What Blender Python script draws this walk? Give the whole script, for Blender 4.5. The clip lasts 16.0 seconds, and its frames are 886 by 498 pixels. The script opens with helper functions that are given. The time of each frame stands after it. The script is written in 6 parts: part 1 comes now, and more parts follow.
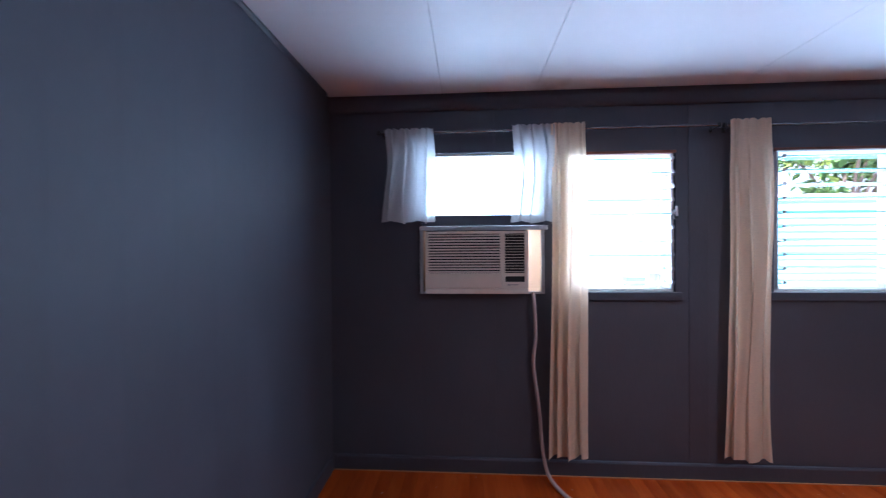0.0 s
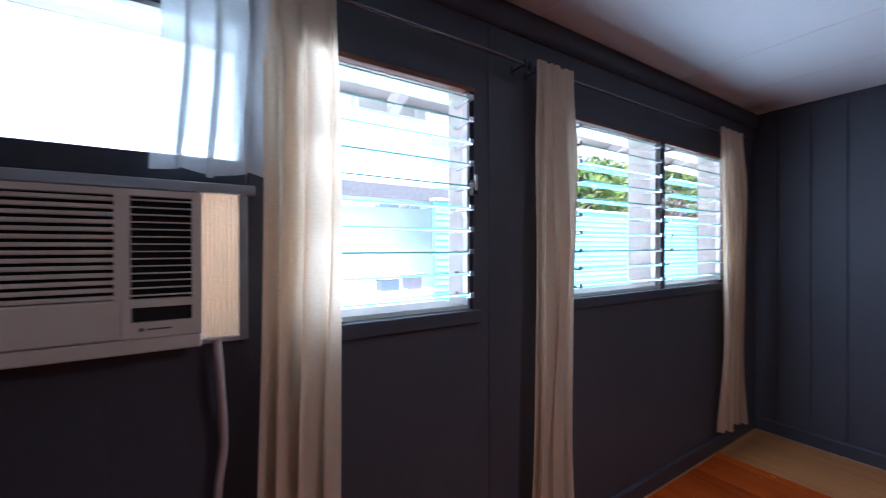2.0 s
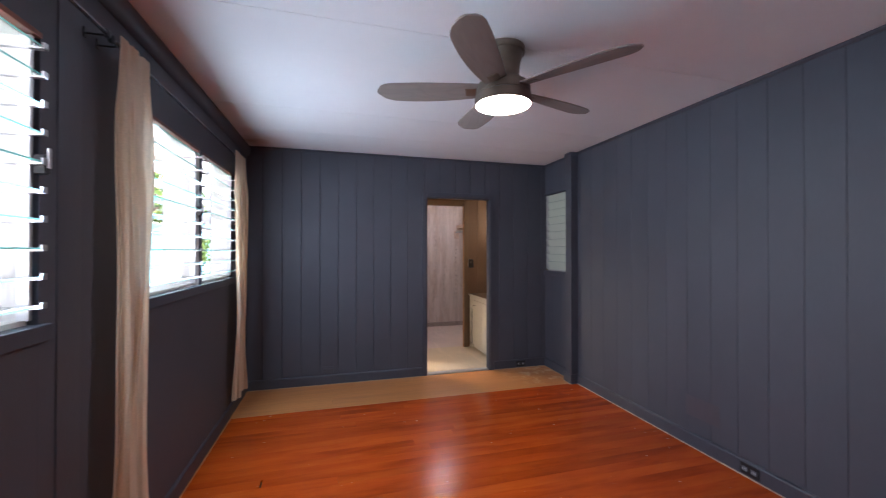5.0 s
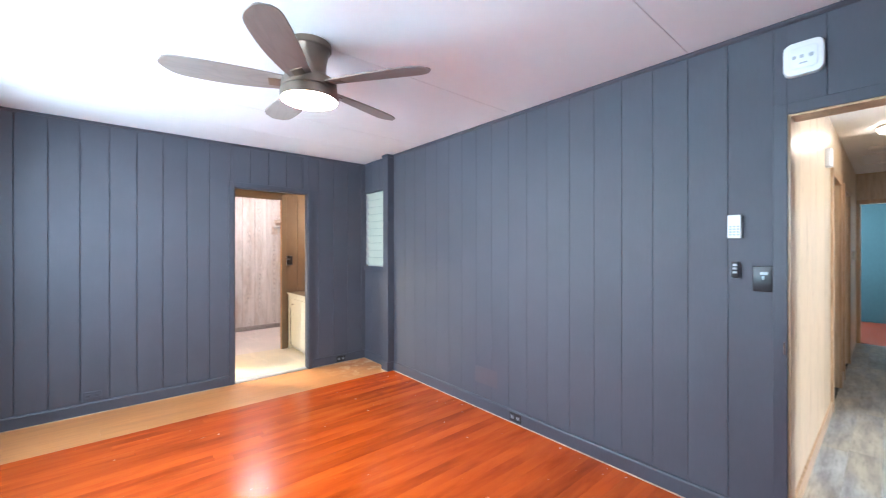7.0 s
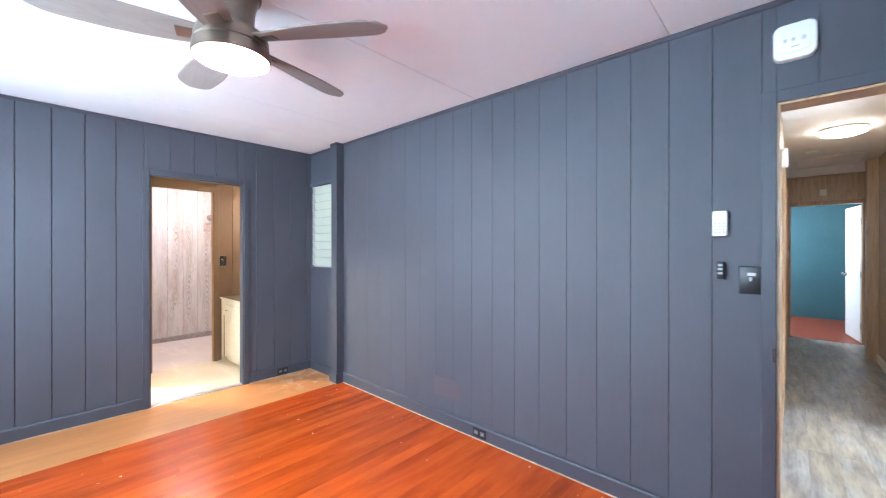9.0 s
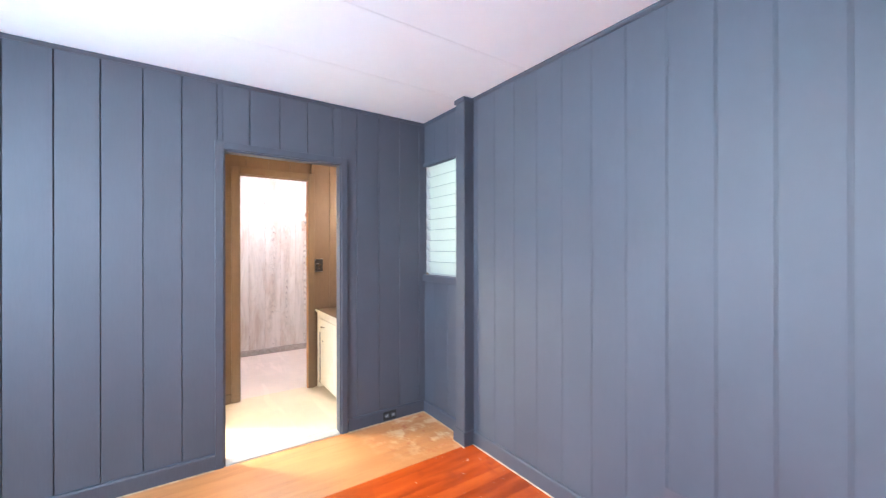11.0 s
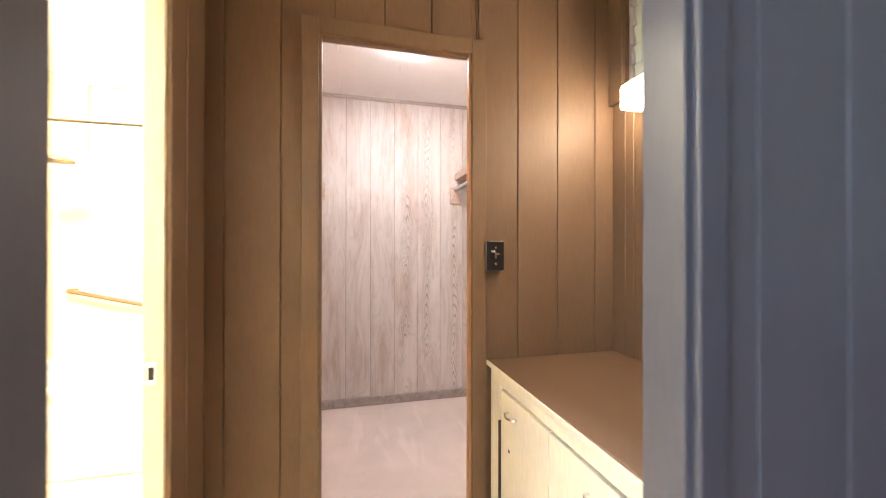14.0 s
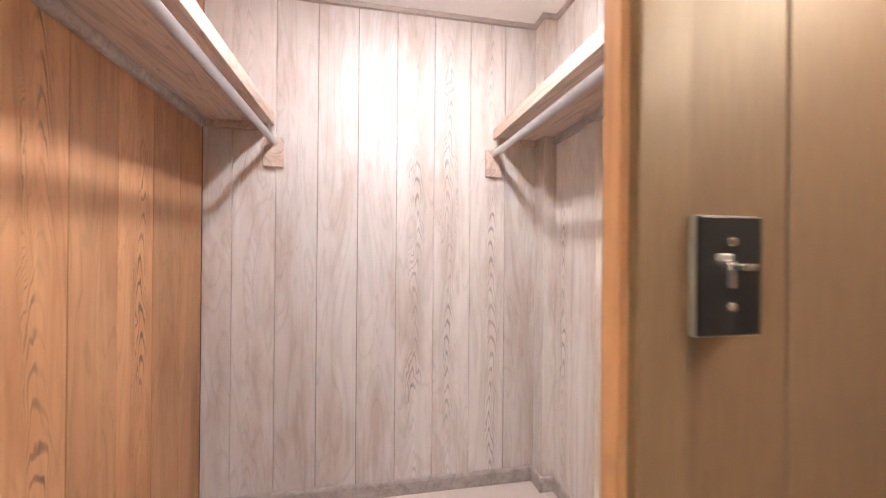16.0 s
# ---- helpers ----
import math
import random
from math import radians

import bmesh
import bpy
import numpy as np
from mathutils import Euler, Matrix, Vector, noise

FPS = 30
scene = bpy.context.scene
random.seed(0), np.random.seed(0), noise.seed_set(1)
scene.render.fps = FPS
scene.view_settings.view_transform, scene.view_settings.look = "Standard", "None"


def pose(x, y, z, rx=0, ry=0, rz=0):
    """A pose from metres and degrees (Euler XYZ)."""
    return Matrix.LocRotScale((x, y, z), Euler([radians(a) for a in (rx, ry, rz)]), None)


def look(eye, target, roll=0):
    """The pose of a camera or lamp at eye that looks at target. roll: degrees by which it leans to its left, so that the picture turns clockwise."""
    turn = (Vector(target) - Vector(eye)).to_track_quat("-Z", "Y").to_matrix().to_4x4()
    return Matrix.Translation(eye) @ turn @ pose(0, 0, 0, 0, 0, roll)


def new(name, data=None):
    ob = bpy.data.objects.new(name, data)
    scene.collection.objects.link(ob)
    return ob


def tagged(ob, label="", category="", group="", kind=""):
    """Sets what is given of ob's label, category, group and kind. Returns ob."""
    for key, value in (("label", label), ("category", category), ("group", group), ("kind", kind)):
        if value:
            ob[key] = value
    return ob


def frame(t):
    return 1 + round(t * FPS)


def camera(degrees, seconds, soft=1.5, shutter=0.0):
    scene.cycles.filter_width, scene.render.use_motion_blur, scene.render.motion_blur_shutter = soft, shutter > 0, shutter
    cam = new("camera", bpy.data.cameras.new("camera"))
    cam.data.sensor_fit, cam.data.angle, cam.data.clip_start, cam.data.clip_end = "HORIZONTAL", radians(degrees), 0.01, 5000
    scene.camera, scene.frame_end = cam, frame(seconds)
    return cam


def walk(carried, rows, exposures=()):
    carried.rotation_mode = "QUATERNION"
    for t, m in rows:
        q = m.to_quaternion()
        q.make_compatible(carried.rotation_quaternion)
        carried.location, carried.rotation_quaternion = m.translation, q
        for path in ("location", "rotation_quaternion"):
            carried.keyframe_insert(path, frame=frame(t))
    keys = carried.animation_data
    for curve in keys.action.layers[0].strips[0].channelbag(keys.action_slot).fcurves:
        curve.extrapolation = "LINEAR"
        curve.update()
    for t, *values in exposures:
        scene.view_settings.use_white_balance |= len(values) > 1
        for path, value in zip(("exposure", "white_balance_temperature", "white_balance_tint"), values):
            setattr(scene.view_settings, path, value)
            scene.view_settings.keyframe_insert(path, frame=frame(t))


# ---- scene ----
cam = camera(98.51, 16.0, soft=1.1, shutter=0.4)
# seconds, x, y, z, yaw, pitch, roll
ROWS = [
    (0.0, 0.165, 0.085, 1.485, 3.64, -0.35, 0.39),
    (0.5, 0.276, 0.465, 1.469, -3.85, -0.25, 0.30),
    (1.0, 0.353, 0.809, 1.446, -12.76, -0.01, 0.26),
    (1.5, 0.496, 1.100, 1.455, -22.56, -0.41, 0.08),
    (2.0, 0.551, 1.349, 1.439, -32.26, -0.21, 0.11),
    (2.5, 0.525, 1.489, 1.411, -48.67, -0.09, 0.19),
    (3.0, 0.357, 1.532, 1.402, -63.43, -0.06, -0.12),
    (3.5, 0.190, 1.614, 1.425, -75.16, -0.05, -0.13),
    (4.0, 0.113, 1.734, 1.409, -85.46, -0.00, -0.09),
    (4.5, 0.055, 1.760, 1.420, -97.82, 0.08, 0.01),
    (4.7, 0.042, 1.741, 1.418, -101.10, 0.20, -0.02),
    (6.8, -0.119, 1.655, 1.399, -128.20, 0.06, 0.06),
    (7.0, -0.131, 1.647, 1.396, -130.43, -0.01, 0.04),
    (7.5, -0.153, 1.618, 1.391, -134.85, -0.03, 0.02),
    (8.0, -0.141, 1.611, 1.393, -137.45, -0.10, -0.02),
    (8.2, -0.135, 1.605, 1.393, -137.75, -0.10, 0.00),
    (10.3, 0.934, 1.135, 1.391, -132.73, -0.14, -0.18),
    (10.5, 1.044, 1.111, 1.392, -130.46, 0.02, -0.08),
    (11.0, 1.448, 0.953, 1.399, -124.35, 0.01, 0.07),
    (11.5, 1.898, 0.826, 1.394, -117.62, -0.05, -0.11),
    (12.0, 2.306, 0.754, 1.381, -111.89, 0.09, -0.08),
    (12.5, 2.697, 0.668, 1.377, -107.77, 0.10, -0.03),
    (13.0, 3.105, 0.614, 1.335, -104.85, 0.02, 0.09),
    (13.5, 3.486, 0.524, 1.293, -103.90, 0.11, -0.01),
    (14.0, 3.847, 0.414, 1.260, -104.06, 0.18, -0.07),
    (14.5, 4.178, 0.327, 1.238, -102.95, 0.25, 0.18),
    (15.0, 4.493, 0.257, 1.237, -102.95, 0.38, 0.42),
    (15.5, 4.785, 0.175, 1.249, -102.50, 0.15, -0.05),
    (16.0, 5.033, 0.174, 1.260, -101.00, 0.14, -0.50),
]
# lamp strengths, daylight in the openings, and the picture's exposure: seconds, stops, kelvin, tint
FAN_LAMP, VANITY_LAMP, CLOSET_LAMP, BATH_LAMP, HALL_LAMP, DAY = 16.0, 3.5, 29.0, 60.0, 1.9, 4.6
EXPOSURES = [(0.0, 2.6, 5150, 23), (1.5, 2.05, 5250, 22), (2.0, 1.7, 5400, 21), (2.5, 1.3, 5600, 24), (3.0, 1.15, 5850, 25), (3.5, 1.4, 5900, 25), (4.0, 1.85, 5950, 25), (4.7, 2.2, 6050, 24), (6.8, 4.05, 5700, 11), (7.5, 4.2, 5600, 10), (8.2, 4.25, 5600, 10),
             (10.3, 4.35, 5550, 11), (11.0, 4.45, 5500, 11), (12.5, 4.40, 5250, 10), (13.5, 4.38, 5550, 11), (14.0, 4.0, 6100, 12), (15.0, 4.1, 6100, 12), (16.0, 4.2, 5800, 10)]
walk(cam, [(t, pose(x, y, z, 90 + pitch, roll, yaw)) for t, x, y, z, yaw, pitch, roll in ROWS],
     exposures=EXPOSURES)

# ---- world and sun ----
world = bpy.data.worlds.new("sky")
scene.world = world
world.use_nodes = True
wn = world.node_tree
wn.nodes.clear()
sky = wn.nodes.new("ShaderNodeTexSky")
sky.sky_type = "NISHITA"
sky.sun_disc = False
sky.sun_elevation = radians(62)
sky.sun_rotation = radians(215)
sky.air_density, sky.dust_density, sky.ozone_density = 1.0, 7.0, 0.6
bg = wn.nodes.new("ShaderNodeBackground")
bg.inputs["Strength"].default_value = 0.15
wo = wn.nodes.new("ShaderNodeOutputWorld")
haze = wn.nodes.new("ShaderNodeHueSaturation")
haze.inputs["Saturation"].default_value, haze.inputs["Value"].default_value = 0.45, 1.15
wn.links.new(sky.outputs[0], haze.inputs["Color"])
wn.links.new(haze.outputs[0], bg.inputs[0])
wn.links.new(bg.outputs[0], wo.inputs[0])

sun = new("sun", bpy.data.lights.new("sun", "SUN"))
sun.data.energy = 3.8
sun.data.angle = radians(0.6)
sun.data.color = (1.0, 0.96, 0.9)
sun.matrix_world = look((-8, -11.5, 26), (0, 0, 0))


# skylight standing in the window openings, in louvre bands that face in and a little down
for wx, wy, wz, sx, sz, bands in ((1.145, 2.568, 1.635, 0.66, 0.84, 3), (2.81, 2.568, 1.635, 1.38, 0.84, 3), (0.26, 2.83, 1.635, 0.76, 0.88, 1)):
    for k in range(bands):
        h = sz / bands
        z = wz - sz / 2 + h * (k + 0.5)
        l = new("daylight_fill", bpy.data.lights.new("daylight_fill", "AREA"))
        l.data.shape, l.data.size, l.data.size_y = "RECTANGLE", sx, h * 0.98
        l.data.energy = DAY * sx * h
        l.data.color = (0.70, 0.88, 1.0)
        l.matrix_world = look((wx, wy, z), (wx, wy - 1.0, z - 0.20))

# fill lamps added in unseen openings to brighten the teal room and hall
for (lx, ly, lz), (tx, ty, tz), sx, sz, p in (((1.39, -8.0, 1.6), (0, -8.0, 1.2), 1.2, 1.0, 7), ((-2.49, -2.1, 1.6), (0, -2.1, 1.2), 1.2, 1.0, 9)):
    l = new("daylight_fill", bpy.data.lights.new("daylight_fill", "AREA"))
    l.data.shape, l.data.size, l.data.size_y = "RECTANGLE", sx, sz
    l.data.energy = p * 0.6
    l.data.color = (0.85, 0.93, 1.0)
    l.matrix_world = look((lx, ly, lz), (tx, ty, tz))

# ---- materials ----
def mat(name):
    m = bpy.data.materials.new(name)
    m.use_nodes = True
    nt = m.node_tree
    return m, nt, nt.nodes["Principled BSDF"]


def nd(nt, kind, **inputs):
    n = nt.nodes.new(kind)
    for k, v in inputs.items():
        n.inputs[k].default_value = v
    return n


def lk(nt, a, b):
    nt.links.new(a, b)


def coords(nt, scale, jitter=0.0):
    """Object coordinates scaled per axis, shifted by each object's own random number."""
    tc = nt.nodes.new("ShaderNodeTexCoord")
    mp = nt.nodes.new("ShaderNodeMapping")
    mp.inputs["Scale"].default_value = scale
    if jitter:
        oi = nt.nodes.new("ShaderNodeObjectInfo")
        mul = nt.nodes.new("ShaderNodeMath")
        mul.operation = "MULTIPLY"
        mul.inputs[1].default_value = jitter
        lk(nt, oi.outputs["Random"], mul.inputs[0])
        lk(nt, mul.outputs[0], mp.inputs["Location"])
    lk(nt, tc.outputs["Object"], mp.inputs["Vector"])
    return mp.outputs[0]


def ramp(nt, src, stops):
    r = nt.nodes.new("ShaderNodeValToRGB")
    el = r.color_ramp.elements
    el[0].position, el[0].color = stops[0][0], (*stops[0][1], 1)
    el[1].position, el[1].color = stops[-1][0], (*stops[-1][1], 1)
    for p, c in stops[1:-1]:
        e = el.new(p)
        e.color = (*c, 1)
    lk(nt, src, r.inputs[0])
    return r.outputs[0]


def mixc(nt, fac, a, b, blend="MIX"):
    m = nt.nodes.new("ShaderNodeMix")
    m.data_type, m.blend_type = "RGBA", blend
    for sock, v in ((m.inputs[0], fac), (m.inputs[6], a), (m.inputs[7], b)):
        if hasattr(v, "is_linked"):
            lk(nt, v, sock)
        elif isinstance(v, tuple):
            sock.default_value = (*v, 1)
        else:
            sock.default_value = v
    return m.outputs[2]


def bump(nt, src, bsdf, strength, dist):
    b = nd(nt, "ShaderNodeBump", Strength=strength, Distance=dist)
    lk(nt, src, b.inputs["Height"])
    lk(nt, b.outputs[0], bsdf.inputs["Normal"])


def rough_var(nt, src, bsdf, lo, hi):
    m = nt.nodes.new("ShaderNodeMapRange")
    m.inputs["To Min"].default_value, m.inputs["To Max"].default_value = lo, hi
    lk(nt, src, m.inputs["Value"])
    lk(nt, m.outputs[0], bsdf.inputs["Roughness"])


def painted(name, col, rough=0.45, vary=0.10, grain=(9, 9, 1.2), bumpy=0.15, streak=1.0):
    """Brushed paint on wood: soft blotches, long brush grain, a few scuffs."""
    m, nt, b = mat(name)
    big = nd(nt, "ShaderNodeTexNoise", Scale=1.7, Detail=4.0)
    lk(nt, coords(nt, (1, 1, 1), 30), big.inputs["Vector"])
    fine = nd(nt, "ShaderNodeTexNoise", Scale=14.0, Detail=5.0)
    lk(nt, coords(nt, grain, 17), fine.inputs["Vector"])
    dark = tuple(c * (1 - vary) for c in col)
    light = tuple(min(1, c * (1 + vary)) for c in col)
    c1 = ramp(nt, big.outputs[0], [(0.35, dark), (0.65, light)])
    c2 = ramp(nt, fine.outputs[0], [(0.3, (1 - 0.08 * streak,) * 3), (0.7, (1 + 0.06 * streak,) * 3)])
    lk(nt, mixc(nt, 1.0, c1, c2, "MULTIPLY"), b.inputs["Base Color"])
    rough_var(nt, big.outputs[0], b, rough - 0.08, rough + 0.1)
    bump(nt, fine.outputs[0], b, bumpy, 0.002)
    return m


def wood(name, dark, mid, light, along="z", rough=0.4, grain=1.0, vary=0.3, figure=0.5, coat=0.0, specks=False, flame=0.0):
    """Board with long grain, cathedral figure, and its own tone for each board."""
    m, nt, b = mat(name)
    idx = "xyz".index(along)
    sc = [22.0 * grain] * 3
    sc[idx] = 1.1
    fib = nd(nt, "ShaderNodeTexNoise", Scale=1.0, Detail=7.0, Roughness=0.6, Distortion=0.6)
    lk(nt, coords(nt, tuple(sc), 40), fib.inputs["Vector"])
    sc2 = [7.0] * 3
    sc2[idx] = 0.9
    wav = nd(nt, "ShaderNodeTexNoise", Scale=1.0, Detail=2.0, Distortion=1.5)
    lk(nt, coords(nt, tuple(sc2), 61), wav.inputs["Vector"])
    rings = nt.nodes.new("ShaderNodeMath")
    rings.operation = "MULTIPLY"
    rings.inputs[1].default_value = 42.0
    lk(nt, wav.outputs[0], rings.inputs[0])
    sn = nt.nodes.new("ShaderNodeMath")
    sn.operation = "SINE"
    lk(nt, rings.outputs[0], sn.inputs[0])
    ring_c = ramp(nt, sn.outputs[0], [(0.0, (1, 1, 1)), (0.72, (0.97,) * 3), (0.97, (1 - 0.55 * figure,) * 3)])
    base = ramp(nt, fib.outputs[0], [(0.25, dark), (0.5, mid), (0.78, light)])
    col = mixc(nt, 1.0, base, ring_c, "MULTIPLY")
    oi = nt.nodes.new("ShaderNodeObjectInfo")
    tone = ramp(nt, oi.outputs["Random"], [(0.0, (1 - vary,) * 3), (0.5, (1, 1, 1)), (1.0, (1 + vary * 0.5, 1 + vary * 0.4, 1 + vary * 0.3))])
    col = mixc(nt, 1.0, col, tone, "MULTIPLY")
    if flame:
        # flat-sawn boards: nested pointed rings running up the middle of some boards
        tc = nt.nodes.new("ShaderNodeTexCoord")
        sep = nt.nodes.new("ShaderNodeSeparateXYZ")
        lk(nt, tc.outputs["Object"], sep.inputs[0])

        def op(kind, a, b):
            n = nt.nodes.new("ShaderNodeMath")
            n.operation = kind
            for k, s in ((0, a), (1, b)):
                if isinstance(s, (int, float)):
                    n.inputs[k].default_value = s
                else:
                    lk(nt, s, n.inputs[k])
            return n.outputs[0]

        wob = nd(nt, "ShaderNodeTexNoise", Scale=1.0, Detail=3.0)
        lk(nt, coords(nt, (14, 14, 3.5), 23), wob.inputs["Vector"])
        shift = op("MULTIPLY", op("SUBTRACT", wob.outputs[0], 0.5), 0.10)
        off = op("MULTIPLY", op("SUBTRACT", op("FRACT", op("MULTIPLY", oi.outputs["Random"], 7.3), 0), 0.5), 0.07)
        dx = op("ADD", op("ADD", sep.outputs["X"], off), shift)
        d2 = op("MULTIPLY", dx, dx)
        lines = op("SINE", op("ADD", op("ADD", op("MULTIPLY", sep.outputs["Z"], 75.0), op("MULTIPLY", d2, 14000.0)), op("MULTIPLY", wob.outputs[0], 9.0)), 0)
        near = ramp(nt, d2, [(0.0, (1, 1, 1)), (0.0012, (0, 0, 0))])
        some = ramp(nt, oi.outputs["Random"], [(0.38, (0.08,) * 3), (0.55, (1, 1, 1))])
        patch = ramp(nt, wav.outputs[0], [(0.40, (0.15,) * 3), (0.62, (1, 1, 1))])
        dark_line = ramp(nt, lines, [(0.35, (0, 0, 0)), (0.95, (flame,) * 3)])
        fac = mixc(nt, 1.0, mixc(nt, 1.0, mixc(nt, 1.0, dark_line, near, "MULTIPLY"), some, "MULTIPLY"), patch, "MULTIPLY")
        col = mixc(nt, fac, col, tuple(c * 0.35 for c in dark))
        stain = nd(nt, "ShaderNodeTexNoise", Scale=1.0, Detail=4.0, Roughness=0.65)
        lk(nt, coords(nt, (6, 6, 1.6), 51), stain.inputs["Vector"])
        col = mixc(nt, 1.0, col, ramp(nt, stain.outputs[0], [(0.34, (0.84, 0.76, 0.71)), (0.52, (1, 1, 1)), (0.72, (1.05, 1.05, 1.06))]), "MULTIPLY")
    if specks:
        sp = nd(nt, "ShaderNodeTexNoise", Scale=1.0, Detail=3.0)
        lk(nt, coords(nt, (30, 18, 1), 80), sp.inputs["Vector"])
        where = nd(nt, "ShaderNodeTexNoise", Scale=2.6, Detail=2.0)
        lk(nt, coords(nt, (1, 1, 1), 21), where.inputs["Vector"])
        b.inputs["Specular IOR Level"].default_value = 0.36
        a = ramp(nt, sp.outputs[0], [(0.71, (0, 0, 0)), (0.74, (1, 1, 1))])
        w = ramp(nt, where.outputs[0], [(0.52, (0, 0, 0)), (0.62, (0.85, 0.85, 0.85))])
        col = mixc(nt, mixc(nt, 1.0, a, w, "MULTIPLY"), col, (0.62, 0.42, 0.30))
        worn = nd(nt, "ShaderNodeTexNoise", Scale=1.0, Detail=4.0)
        lk(nt, coords(nt, (8, 1.6, 1), 33), worn.inputs["Vector"])
        dk = ramp(nt, worn.outputs[0], [(0.28, (0.66, 0.60, 0.56)), (0.50, (1, 1, 1)), (0.74, (1.12, 1.2, 1.25))])
        col = mixc(nt, 1.0, col, dk, "MULTIPLY")
    lk(nt, col, b.inputs["Base Color"])
    rough_var(nt, fib.outputs[0], b, rough - 0.1, rough + 0.12)
    bump(nt, fib.outputs[0], b, 0.05, 0.001)
    b.inputs["Coat Weight"].default_value = coat
    b.inputs["Coat Roughness"].default_value = 0.12
    return m


def plain(name, col, rough=0.5, metal=0.0, vary=0.06, scale=12.0, bumpy=0.05):
    m, nt, b = mat(name)
    n = nd(nt, "ShaderNodeTexNoise", Scale=scale, Detail=4.0)
    lk(nt, coords(nt, (1, 1, 1), 9), n.inputs["Vector"])
    c = ramp(nt, n.outputs[0], [(0.3, tuple(v * (1 - vary) for v in col)), (0.7, tuple(min(1, v * (1 + vary)) for v in col))])
    lk(nt, c, b.inputs["Base Color"])
    rough_var(nt, n.outputs[0], b, max(0.03, rough - 0.06), min(1, rough + 0.06))
    b.inputs["Metallic"].default_value = metal
    if bumpy:
        bump(nt, n.outputs[0], b, bumpy, 0.001)
    return m


def glow(name, col, strength):
    m, nt, b = mat(name)
    b.inputs["Base Color"].default_value = (0.9, 0.9, 0.88, 1)
    b.inputs["Emission Color"].default_value = (*col, 1)
    b.inputs["Emission Strength"].default_value = strength
    b.inputs["Roughness"].default_value = 0.35
    return m


def clear_glass(name, tint, rough=0.0):
    m, nt, b = mat(name)
    b.inputs["Base Color"].default_value = (*tint, 1)
    b.inputs["Transmission Weight"].default_value = 1.0
    b.inputs["Roughness"].default_value = rough
    b.inputs["IOR"].default_value = 1.45
    return m


def cloth(name, col, through_weight=0.5, weave=0.0):
    """Woven cotton, partly letting light through, with crosswise slubs."""
    m, nt, b = mat(name)
    n = nd(nt, "ShaderNodeTexNoise", Scale=1.0, Detail=5.0)
    lk(nt, coords(nt, (60, 60, 240), 5), n.inputs["Vector"])
    big = nd(nt, "ShaderNodeTexNoise", Scale=4.0, Detail=3.0)
    c = ramp(nt, n.outputs[0], [(0.3, tuple(v * 0.9 for v in col)), (0.7, col)])
    c = mixc(nt, 1.0, c, ramp(nt, big.outputs[0], [(0.3, (0.94,) * 3), (0.7, (1.02,) * 3)]), "MULTIPLY")
    lk(nt, c, b.inputs["Base Color"])
    b.inputs["Roughness"].default_value = 0.9
    bump(nt, n.outputs[0], b, 0.2, 0.001)
    tr = nt.nodes.new("ShaderNodeBsdfTranslucent")
    lk(nt, c, tr.inputs["Color"])
    mx = nt.nodes.new("ShaderNodeMixShader")
    mx.inputs[0].default_value = through_weight
    lk(nt, b.outputs[0], mx.inputs[1])
    lk(nt, tr.outputs[0], mx.inputs[2])
    out = mx.outputs[0]
    if weave:
        holes = nt.nodes.new("ShaderNodeBsdfTransparent")
        thin = nt.nodes.new("ShaderNodeMixShader")
        thin.inputs[0].default_value = weave
        lk(nt, out, thin.inputs[1])
        lk(nt, holes.outputs[0], thin.inputs[2])
        out = thin.outputs[0]
    lk(nt, out, nt.nodes["Material Output"].inputs["Surface"])
    return m


WALL_GREY = painted("slate_paint", (0.065, 0.068, 0.085), 0.60, 0.08, (9, 9, 1.2), 0.08, 0.45)
TRIM_GREY = painted("slate_trim_paint", (0.057, 0.060, 0.077), 0.46, 0.08)
WALL_BROWN = painted("brown_paint", (0.156, 0.096, 0.055), 0.52, 0.10)
TRIM_BROWN = painted("brown_trim_paint", (0.165, 0.106, 0.060), 0.45, 0.10)
CEIL_WHITE = painted("ceiling_paint", (0.84, 0.84, 0.84), 0.6, 0.012, (1, 1, 1), 0.05, 0.1)


def stained_ceiling():
    """Ceiling paint with an old brown damp stain and a painted brownish shadow near the window wall."""
    m = painted("stained_ceiling_paint", (0.84, 0.84, 0.84), 0.6, 0.012, (1, 1, 1), 0.05, 0.1)
    nt = m.node_tree
    b = next(n for n in nt.nodes if n.type == "BSDF_PRINCIPLED")
    col = b.inputs["Base Color"].links[0].from_socket
    n = nd(nt, "ShaderNodeTexNoise", Scale=9.0, Detail=4.0)
    lk(nt, coords(nt, (1, 1, 1)), n.inputs["Vector"])
    for place, size, depth in (((4.08, 2.52, 2.485), 0.20, 0.75), SHADOW_SMUDGE):
        d = nt.nodes.new("ShaderNodeVectorMath")
        d.operation = "DISTANCE"
        d.inputs[1].default_value = place
        lk(nt, coords(nt, (1, 1, 1)), d.inputs[0])
        add = nt.nodes.new("ShaderNodeMath")
        add.operation = "MULTIPLY_ADD"
        lk(nt, n.outputs[0], add.inputs[0])
        add.inputs[1].default_value = size * 1.1
        lk(nt, d.outputs["Value"], add.inputs[2])
        f = ramp(nt, add.outputs[0], [(size * 0.55, (depth,) * 3), (size * 1.5, (0, 0, 0))])
        col = mixc(nt, f, col, (0.36, 0.22, 0.15))
    lk(nt, col, b.inputs["Base Color"])
    return m


